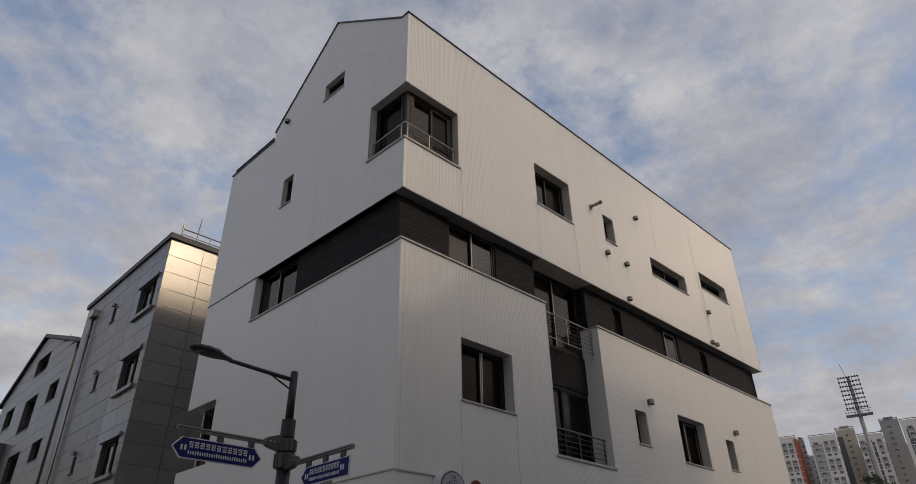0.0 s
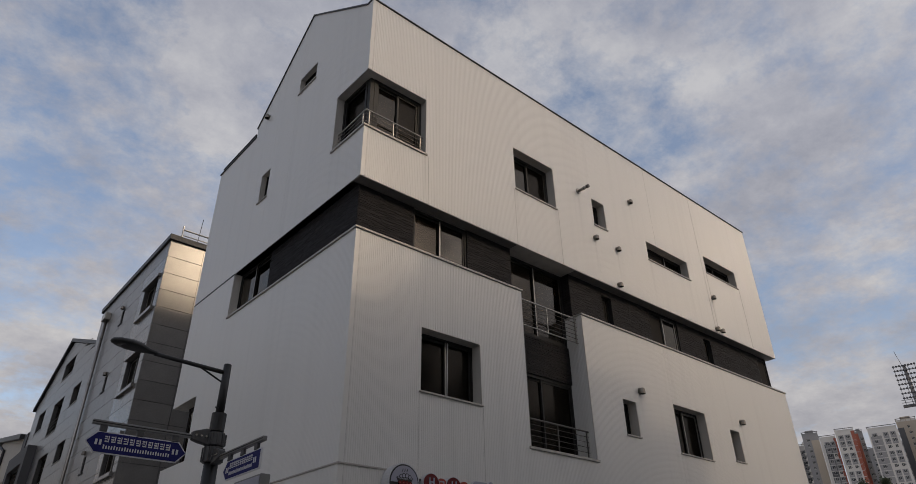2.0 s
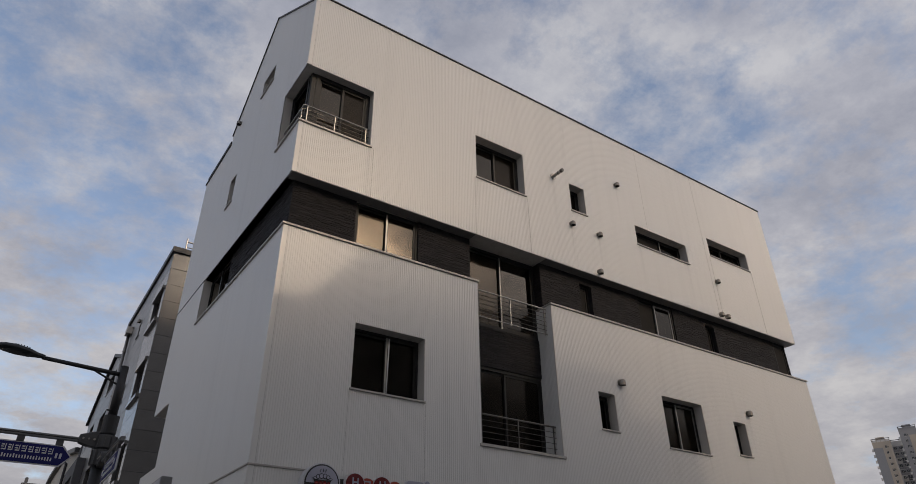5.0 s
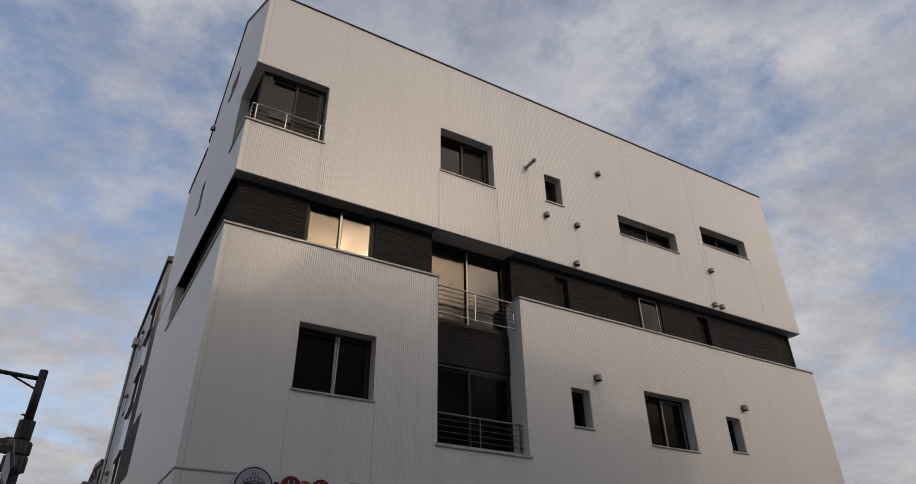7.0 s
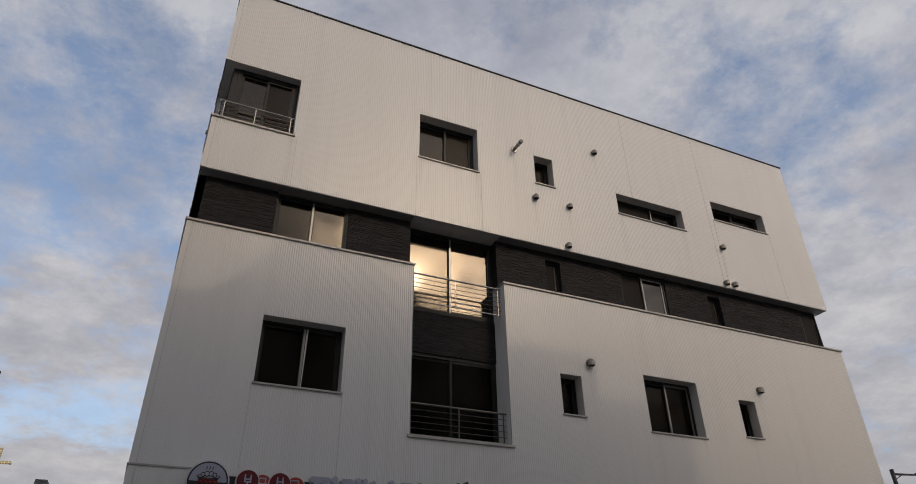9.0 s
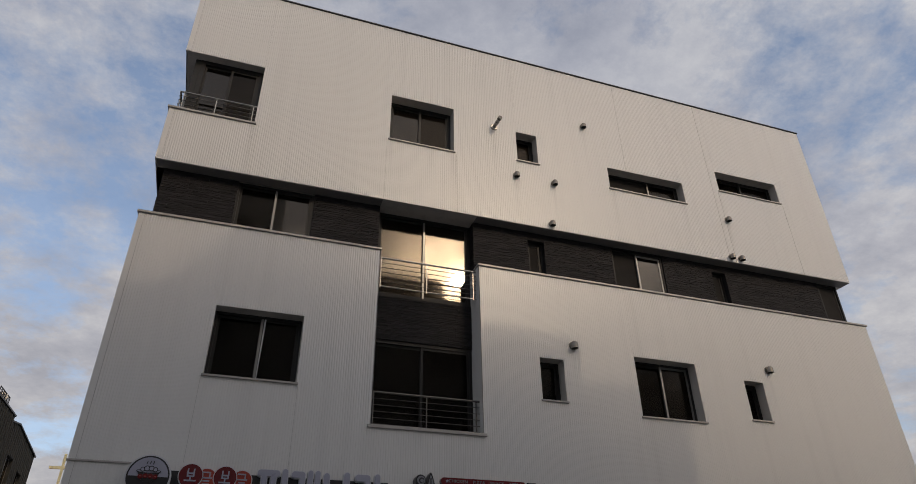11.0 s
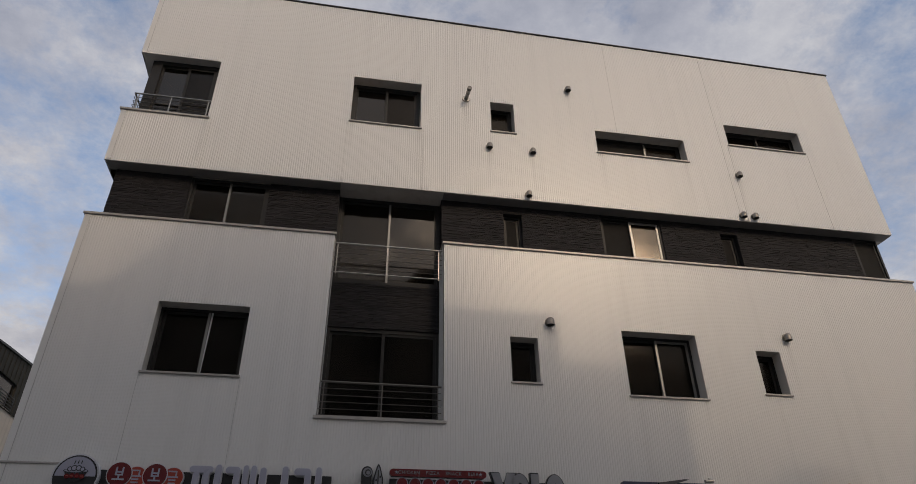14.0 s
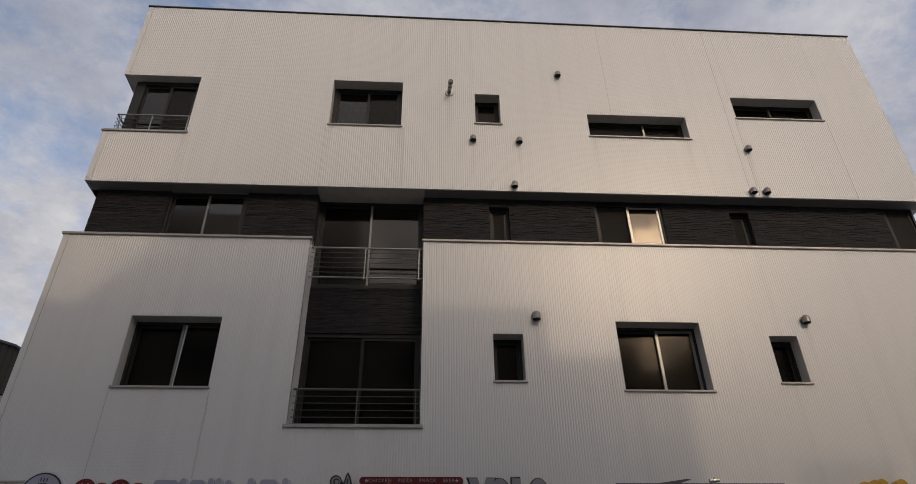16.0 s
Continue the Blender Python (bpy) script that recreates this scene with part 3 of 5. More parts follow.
part("curtain_edge", Geo().plate([(9.697, 5.70), (9.707, 5.70), (9.737, 6.86), (9.707, 6.86)], WD + 0.006, WD + 0.011, FRONT), WHITE, house, "white curtain edge caught in the window")
for key in ("sw", "tw"):
    a, b, c, e = W_HOLES[key]
    sliding_window(house, WEST, a, b, c, e, 0.14, 1.0, 0.035, screened=(0,), label="small window in a shallow reveal")
sliding_window(house, WEST, 13.10, 14.78, ZB0 + 0.05, ZB1, 0.2, 0.5, 0.0, light=True, label="dark framed sliding window in the band")
part("band_jamb", Geo().box(14.765, 14.80, 0.01, 0.3, ZB0 + 0.05, ZB1, WEST), REVEAL, west_low)
# windows in the slate band
sliding_window(house, FRONT, 8.80, 10.32, ZB0 + 0.05, ZB1 - 0.02, BD + 0.03, 0.5, pick=0, filmed=(0,), label="aluminium framed sliding window in the band")
sliding_window(house, FRONT, 17.30, 18.70, ZB0 + 0.05, ZB1 - 0.05, BD + 0.03, 0.5, pick=1, meshed=(0,), label="aluminium framed sliding window in the band")
for u in (15.14, 20.11):
    sliding_window(house, FRONT, u, u + 0.40, ZB0 + 0.05, 9.60, BD + 0.12, 1.0, meshed=(0,), label="narrow slot window in the slate")
w = sliding_window(house, FRONT, 23.45, XR - 0.2, ZB0 + 0.05, ZB1, BD + 0.01, 1.0, meshed=(0,), label="corner window closing the band")
EAST = Face((XR - 0.2, 0), (0, 1), (-1, 0))
sliding_window(house, EAST, 9.05 + BD + 0.14, 11.2, ZB0 + 0.05, ZB1, 0.0, 0.5, label="corner window closing the band")
# balcony doors
sliding_window(house, FRONT, NL, NR, 7.80, ZB1, 0.53, 0.5, pick=0, light=True, filmed=(0,), fw=0.07, name="balcony_door", label="tall dark sliding balcony door")
sliding_window(house, FRONT, NL, NR, NZ + 0.02, 6.86, 0.53, 0.5, light=False, screened=(0, 1), fw=0.07, name="balcony_door", label="tall dark sliding balcony door")
part("balcony_sill", Geo().box(NL - 0.05, NR + 0.05, -0.035, 0.54, NZ - 0.045, NZ + 0.012, FRONT), COPING, house, "metal sill under the balcony notch", bevel=0.006)
# rear corner recess, its back sheet coloured dark in place of shade
g = Geo().box(15.85, YB, 0.5, 0.55, 5.30, 6.86, WEST)
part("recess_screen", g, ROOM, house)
sliding_window(house, WEST, 15.87, YB - 0.35, 5.32, 6.84, 0.3, 0.5, light=False, label="dark window in the rear corner recess")

# corner window
cx, cy = XL + 0.22, 9.05 + 0.22
sliding_window(house, FRONT, cx + 0.10, 8.88, CW[0], CW[1], 0.20, 0.5, light=False, screened=(1,), fw=0.10, name="corner_window", label="dark corner window behind a railing")
sliding_window(house, WEST, cy + 0.10, 10.33, CW[0], CW[1], 0.20, 0.999, light=False, screened=(0,), fw=0.06, name="corner_window", label="dark corner window behind a railing")
part("corner_post", Geo().box(cx - 0.01, cx + 0.10, cy - 0.01, cy + 0.10, CW[0], CW[1]), FRAME, house, "dark square corner post", bevel=0.005)
g = Geo().box(XL - 0.035, 8.92, -0.035, 0.24, CW[0] - 0.05, CW[0], FRONT)
part("corner_sill", g, COPING, house, "metal sill round the corner window", bevel=0.006)
part("corner_sill", Geo().box(9.05 + 0.241, 10.37, -0.035, 0.24, CW[0] - 0.05, CW[0], WEST), COPING, house, bevel=0.006)


def railing(parent, pts, z0, z1, posts, bars=4, metal=STEEL, label="stainless steel railing with thin bars"):
    """Rails along a run of points (x, y), posts at given points."""
    r = None
    for i, (p, q) in enumerate(zip(pts, pts[1:])):
        g = Geo().rod((*p, z1), (*q, z1), 0.019)
        if r is None:
            r = part("railing", g, metal, parent, label)
        else:
            part("top_rail", g, metal, r)
        part("bottom_rail", Geo().rod((*p, z0), (*q, z0), 0.013), metal, r)
        for k in range(1, bars + 1):
            z = z0 + (z1 - z0) * k / (bars + 1)
            part("bar", Geo().rod((*p, z), (*q, z), 0.007, seg=6), TARNISH, r)
    for p in posts:
        part("post", Geo().box(p[0] - 0.009, p[0] + 0.009, p[1] - 0.012, p[1] + 0.012, z0 - 0.03, z1), metal, r)
    return r


ry = 9.05 + 0.12
railing(house, [(8.88, ry), (XL + 0.10, ry), (XL + 0.10, 10.33)], CW[0] + 0.10, CW[0] + 0.53, [(8.80, ry), (8.05, ry), (XL + 0.18, ry), (XL + 0.10, ry + 0.12), (XL + 0.10, 10.25)], 3)
railing(house, [(NL, ry + 0.06), (NR, ry + 0.06)], 7.84, 8.48, [(NL + 0.07, ry + 0.06), (12.74, ry + 0.06), (NR - 0.08, ry + 0.06)], 5)
railing(house, [(NL, ry + 0.06), (NR, ry + 0.06)], 5.09, 5.68, [(NL + 0.07, ry + 0.06), (12.78, ry + 0.06), (NR - 0.08, ry + 0.06)], 4, TARNISH)


# vents
def vent(parent, face, u, z, s=1.0):
    g = Geo()
    rings = [(0.066, -0.07), (0.066, 0.01), (0.060, 0.035), (0.042, 0.058), (0.0, 0.068)]
    seg, i = 14, 0
    for r, h in rings:
        for k in range(seg):
            a = 2 * math.pi * k / seg
            g.v.append(face.at(u + r * s * math.cos(a), -0.065 * s + r * s * math.sin(a), z + h * s))
    for j in range(len(rings) - 1):
        for k in range(seg):
            n = (k + 1) % seg
            g.f.append((j * seg + k, j * seg + n, (j + 1) * seg + n, (j + 1) * seg + k))
    v = part("vent_hood", g, VENT, parent, "small domed steel vent hood", smooth=True)
    # black disc stands in for the shaded hollow of the hood
    part("vent_mouth", Geo().rod(face.at(u, -0.065 * s, z - 0.055 * s), face.at(u, -0.065 * s, z - 0.045 * s), 0.062 * s, seg=14), BLACK, v)
    part("vent_collar", Geo().rod(face.at(u, -0.012, z), face.at(u, 0.012, z), 0.078 * s, seg=14), VENT, v)
    return v


for u, z in ((16.82, 13.18), (14.83, 11.15), (15.81, 11.13), (15.64, 9.94), (20.77, 11.09), (20.58, 9.94), (20.87, 9.94)):
    vent(house, FRONT, u, z)
vent(house, FRONT, 15.85, 6.99, 1.15)
vent(house, FRONT, 20.78, 7.0, 1.1)
vent(house, WEST, 14.28, 14.76)
p = FRONT.at(14.33, 0, 12.50)
flue = part("flue_pipe", Geo().rod(p, p + Vector((0.02, -0.36, 0.01)), 0.045, seg=14), STEEL, house, "stainless boiler flue pipe", smooth=True)
part("flue_collar", Geo().rod(p + Vector((0, 0.01, 0)), p + Vector((0, -0.025, 0)), 0.10, 0.085, seg=16), STEEL, flue)
part("flue_tip", Geo().rod(p + Vector((0.018, -0.30, 0.01)), p + Vector((0.02, -0.37, 0.01)), 0.052, seg=14), DARKSTEEL, flue)
part("flue_tip", Geo().rod(p + Vector((0.012, -0.20, 0.008)), p + Vector((0.013, -0.22, 0.008)), 0.052, seg=14), DARKSTEEL, flue)

# ---- shop signs under the house's first windows ----
SG = Face((0, 8.9), (1, 0), (0, 1))
s = thing("shop_sign_board", (10.3, 9.0, 3.4), "long black shop sign board with pale raised letters", "sign")
part("board", Geo().box(8.60, 12.05, 0.04, 0.155, 3.2, 4.05, SG), SIGNBLACK, s, bevel=0.005)


def stroke(u0, u1, z0, z1, d0=-0.05):
    r = min(u1 - u0, z1 - z0) / 2
    pts = []
    for cu, cz, a0 in ((u1 - r, z1 - r, 0), (u0 + r, z1 - r, 90), (u0 + r, z0 + r, 180), (u1 - r, z0 + r, 270)):
        pts += [(cu + r * math.cos(radians(a0 + k * 22.5)), cz + r * math.sin(radians(a0 + k * 22.5))) for k in range(5)]
    return Geo().plate(pts, d0, 0.04, SG)


STROKES = ((9.943, 10.286, 4.03, 4.125), (10.01, 10.09, 3.6, 4.06), (10.15, 10.23, 3.6, 4.06), (10.321, 10.406, 3.4, 4.153), (10.467, 10.677, 4.03, 4.127), (10.597, 10.677, 3.6, 4.08), (10.726, 10.798, 3.4, 4.154), (10.76, 10.87, 3.72, 3.80), (10.839, 10.915, 3.4, 4.154), (10.976, 11.064, 3.6, 4.128), (11.0, 11.22, 3.56, 3.65), (11.303, 11.389, 3.4, 4.155), (11.36, 11.46, 3.74, 3.82), (11.481, 11.728, 4.03, 4.133), (11.65, 11.73, 3.8, 4.07), (11.811, 11.891, 3.4, 4.156), (11.86, 11.97, 3.76, 3.84))
for k, (u0, u1, z0, z1) in enumerate(STROKES):
    part("letter_edge", stroke(u0 - 0.012, u1 + 0.012, z0 - 0.012, z1 + 0.012, -0.03 - 0.0007 * k), WHITE, s)
    part("letter_stroke", stroke(u0, u1, z0, z1, -0.05 - 0.0007 * k), GREYSIGN, s)
c = thing("round_shop_sign", (8.36, 9.0, 3.85), "round white and black sign with a stew pot", "sign")
part("rim", Geo().disc(8.38, 3.925, 0.32, -0.06, 0.14, SG, 40), WHITE, c)
part("face", Geo().disc(8.38, 3.925, 0.298, -0.066, -0.058, SG, 40), SIGNBLACK, c)
part("white_field", Geo().plate([(8.38 + 0.275 * math.cos(radians(a)), 3.925 + 0.275 * math.sin(radians(a))) for a in range(0, 181, 9)], -0.071, -0.066, SG), GREYSIGN, c)
part("pot_body", Geo().plate([(8.225, 3.985), (8.535, 3.985), (8.50, 3.90), (8.44, 3.845), (8.32, 3.845), (8.26, 3.90)], -0.078, -0.071, SG), SIGNBLACK, c, "black stew pot")
part("pot_rim", Geo().disc(8.38, 3.995, 0.172, -0.082, -0.078, SG, 28, 0.036), SIGNBLACK, c)
part("pot_lip", Geo().disc(8.38, 3.997, 0.158, -0.085, -0.082, SG, 28, 0.022), GREYSIGN, c)
for k, (du, dz, r) in enumerate(((-0.085, 0.018, 0.036), (-0.028, 0.032, 0.042), (0.032, 0.034, 0.040), (0.088, 0.018, 0.036))):
    b = part("food_lump", Geo().disc(8.38 + du, 4.0 + dz, r, -0.090 - 0.002 * k, -0.085, SG, 16), SIGNBLACK, c)
    part("lump_face", Geo().disc(8.38 + du, 4.0 + dz, r - 0.012, -0.0915 - 0.002 * k, -0.090 - 0.002 * k, SG, 16), GREYSIGN, b)
for k in range(4):
    d = part("red_dot", Geo().disc(8.38 + (k - 1.5) * 0.068, 3.925 - (0.008 if k in (0, 3) else 0), 0.036, -0.092 - 0.002 * (k % 2), -0.078, SG, 16), RED, c)
    part("dot_bar", Geo().box(8.365 + (k - 1.5) * 0.068, 8.395 + (k - 1.5) * 0.068, -0.0965, -0.094, 3.915, 3.927, SG), ORANGE, d)
for k in (-1, 0, 1):
    part("steam", Geo().plate([(8.372 + k * 0.045, 4.095), (8.384 + k * 0.045, 4.10), (8.392 + k * 0.045, 4.13), (8.384 + k * 0.045, 4.155), (8.378 + k * 0.045, 4.13)], -0.075, -0.071, SG), SIGNBLACK, c)
for u0, u1 in ((8.21, 8.27), (8.285, 8.30), (8.315, 8.36), (8.37, 8.385), (8.40, 8.45), (8.46, 8.475), (8.49, 8.55)):
    part("name_bar", Geo().box(u0, u1, -0.072, -0.066, 3.72, 3.80, SG), GREYSIGN, c)
s = thing("red_disc_signs", (9.33, 9.0, 3.85), "row of red and orange disc sign letters", "sign")
for u, z, r, m in ((8.97, 3.975, 0.168, RED), (9.20, 3.945, 0.145, ORANGE), (9.47, 3.97, 0.165, RED), (9.72, 3.945, 0.145, ORANGE)):
    dz = 0.0 if m is RED else 0.012
    d = part("disc", Geo().disc(u, z, r, -0.05 + dz, 0.04, SG, 32), m, s, "glossy disc with pale edge")
    part("disc_edge", Geo().disc(u, z, r + 0.014, -0.04 + dz, 0.036, SG, 32), WHITE, d)
    if m is RED:
        part("letter_bar", Geo().box(u - 0.085, u + 0.085, -0.058 + dz, -0.05 + dz, z - 0.085, z - 0.063, SG), GREYSIGN, d)
        part("letter_bar", Geo().box(u - 0.011, u + 0.011, -0.058 + dz, -0.05 + dz, z - 0.063, z - 0.02, SG), GREYSIGN, d)
        part("letter_bar", Geo().box(u - 0.033, u + 0.033, -0.0575 + dz, -0.05 + dz, z - 0.02, z + 0.0, SG), GREYSIGN, d)
    else:
        part("letter_bar", Geo().box(u - 0.07, u + 0.055, -0.058 + dz, -0.05 + dz, z + 0.08, z + 0.10, SG), GREYSIGN, d)
        part("letter_bar", Geo().box(u + 0.035, u + 0.055, -0.058 + dz, -0.05 + dz, z + 0.02, z + 0.08, SG), GREYSIGN, d)
        part("letter_bar", Geo().box(u - 0.08, u + 0.08, -0.058 + dz, -0.05 + dz, z + 0.0, z + 0.02, SG), GREYSIGN, d)
        part("letter_bar", Geo().box(u - 0.05, u + 0.05, -0.058 + dz, -0.05 + dz, z - 0.045, z - 0.025, SG), GREYSIGN, d)
        part("letter_bar", Geo().box(u - 0.05, u + 0.05, -0.058 + dz, -0.05 + dz, z - 0.09, z - 0.07, SG), GREYSIGN, d)
        continue
    part("letter_bar", Geo().box(u - 0.055, u + 0.055, -0.058 + dz, -0.05 + dz, z + 0.02, z + 0.042, SG), GREYSIGN, d)
    part("letter_bar", Geo().box(u - 0.055, u - 0.033, -0.0595 + dz, -0.05 + dz, z - 0.02, z + 0.10, SG), GREYSIGN, d)
    part("letter_bar", Geo().box(u + 0.033, u + 0.055, -0.0595 + dz, -0.05 + dz, z - 0.02, z + 0.10, SG), GREYSIGN, d)

s = thing("snack_bar_sign", (14.1, 9.0, 3.9), "black snack bar sign with red strip and grey letters", "sign")
part("board", Geo().box(12.95, 15.85, 0.04, 0.155, 3.2, 4.04, SG), SIGNBLACK, s)
pill = part("red_strip", stroke(12.94, 14.50, 4.065, 4.178), RED, s, "long red pill with pale capitals")
words = []
for word in ("CHICKEN", "PIZZA", "SNACK", "BEER"):
    txt = bpy.data.curves.new("strip_text", "FONT")
    txt.body, txt.size, txt.align_y, txt.extrude, txt.space_character = word, 0.072, "CENTER", 0.003, 1.16
    tob = bpy.data.objects.new("strip_text_curve", txt)
    scene.collection.objects.link(tob)
    bpy.context.view_layer.update()
    tme = bpy.data.meshes.new_from_object(tob.evaluated_get(bpy.context.evaluated_depsgraph_get()))
    tme.materials.clear()
    tme.materials.append(SIGNGREY)
    bpy.data.objects.remove(tob)
    words.append((tme, max(v.co.x for v in tme.vertices)))
at = 13.72 - (sum(w for m, w in words) + 3 * 0.10) / 2
for tme, w in words:
    tme.transform(pose(at, 8.845, 4.122, 90, 0, 0))
    part("word", tme, GREYSIGN, pill, "pale capital lettering")
    at += w + 0.10
for u in (13.05, 14.40):
    part("star", Geo().plate([(u + (0.032 if k % 2 == 0 else 0.013) * math.sin(k * math.pi / 5), 4.122 + (0.032 if k % 2 == 0 else 0.013) * math.cos(k * math.pi / 5)) for k in range(10)], -0.056, -0.05, SG), GREYSIGN, pill)
for k in range(7):
    u = 13.05 + k * 0.205
    part("red_letter_edge", stroke(u, u + 0.19, 3.5, 4.055, -0.03), GREYSIGN, s)
    part("red_letter", stroke(u + 0.015, u + 0.175, 3.5, 4.04, -0.045), RED, s)
# bulky letters, only their tops rise above the board
for outline, hole in (([(14.58, 4.16), (14.72, 4.16), (14.78, 3.95), (14.84, 4.16), (14.98, 4.16), (14.85, 3.75), (14.85, 3.5), (14.71, 3.5), (14.71, 3.75)], None), ([(14.90 + 0.15 + 0.15 * math.cos(a * math.pi / 12), 3.90 + 0.26 * math.sin(a * math.pi / 12)) for a in range(24)], (15.05, 3.9)), ([(15.24, 4.16), (15.37, 4.16), (15.37, 3.65), (15.48, 3.65), (15.48, 3.5), (15.24, 3.5)], None), ([(15.64 + 0.15 * math.cos(a * math.pi / 12), 3.90 + 0.26 * math.sin(a * math.pi / 12)) for a in range(24)], (15.64, 3.9))):
    cu, cz = sum(p[0] for p in outline) / len(outline), sum(p[1] for p in outline) / len(outline)
    e = part("bulky_letter_edge", Geo().plate([(cu + (u - cu) * 1.14, cz + (z - cz) * 1.06) for u, z in outline], -0.03, 0.04, SG), SIGNBLACK, s)
    part("bulky_letter", Geo().plate(outline, -0.05, -0.03, SG), SIGNGREY, e)
    if hole:
        part("letter_hole", Geo().disc(hole[0], hole[1], 0.05, -0.056, -0.05, SG, 16, 0.12), SIGNBLACK, e)
fl = thing("flower_shape_sign", (12.75, 9.0, 4.0), "grey outlined swirl and bud sign shape", "sign")
part("bud", Geo().plate([(12.69, 3.6), (12.69, 4.02), (12.735, 4.20), (12.765, 4.25), (12.80, 4.19), (12.845, 4.02), (12.845, 3.6)], -0.04, 0.155, SG), SIGNBLACK, fl)
part("bud_face", Geo().plate([(12.712, 3.6), (12.712, 4.02), (12.75, 4.17), (12.765, 4.21), (12.785, 4.165), (12.823, 4.02), (12.823, 3.6)], -0.046, -0.04, SG), SIGNGREY, fl)
for u0, u1, z0, z1 in ((12.755, 12.775, 3.7, 4.15), (12.725, 12.75, 3.98, 4.01), (12.785, 12.81, 4.03, 4.06)):
    part("bud_vein", Geo().box(u0, u1, -0.05, -0.046, z0, z1, SG), SIGNBLACK, fl)
for k, (r, m) in enumerate(((0.088, SIGNBLACK), (0.07, SIGNGREY), (0.046, SIGNBLACK), (0.03, SIGNGREY))):
    part("swirl_ring", Geo().disc(12.59 + 0.006 * k, 4.115 - 0.004 * k, r, -0.04 - 0.005 * k, 0.155, SG, 24), m, fl)
part("swirl_stem", Geo().box(12.505, 12.66, -0.035, 0.155, 3.6, 4.10, SG), SIGNBLACK, fl)
aw = thing("navy_sign_board", (18.2, 9.0, 3.6), "dark navy sign board with a grey swoosh", "sign")
part("board", Geo().box(16.85, 19.52, 0.02, 0.155, 3.2, 4.11, SG), NAVY, aw, bevel=0.008)
part("swoosh", Geo().plate([(17.45, 4.09), (17.95, 4.16), (18.02, 4.155), (17.75, 4.08), (17.5, 4.0)], -0.03, 0.02, SG), CLAMP, aw)
part("lamp_bracket", Geo().rod((18.4, 8.9, 4.11), (18.4, 8.9, 4.19), 0.015).rod((18.3, 8.86, 4.13), (18.45, 8.86, 4.14), 0.03), STEEL, aw)
gd = thing("gold_letter_sign", (21.1, 9.0, 4.0), "yellow gold rounded sign letters", "sign")
for u, z, r in ((20.79, 4.015, 0.115), (20.96, 4.07, 0.09), (21.075, 4.085, 0.09), (21.39, 4.075, 0.095)):
    part("gold_letter", Geo().disc(u, z, r, -0.03, 0.155, SG, 24), GOLD, gd, bevel=0.01)


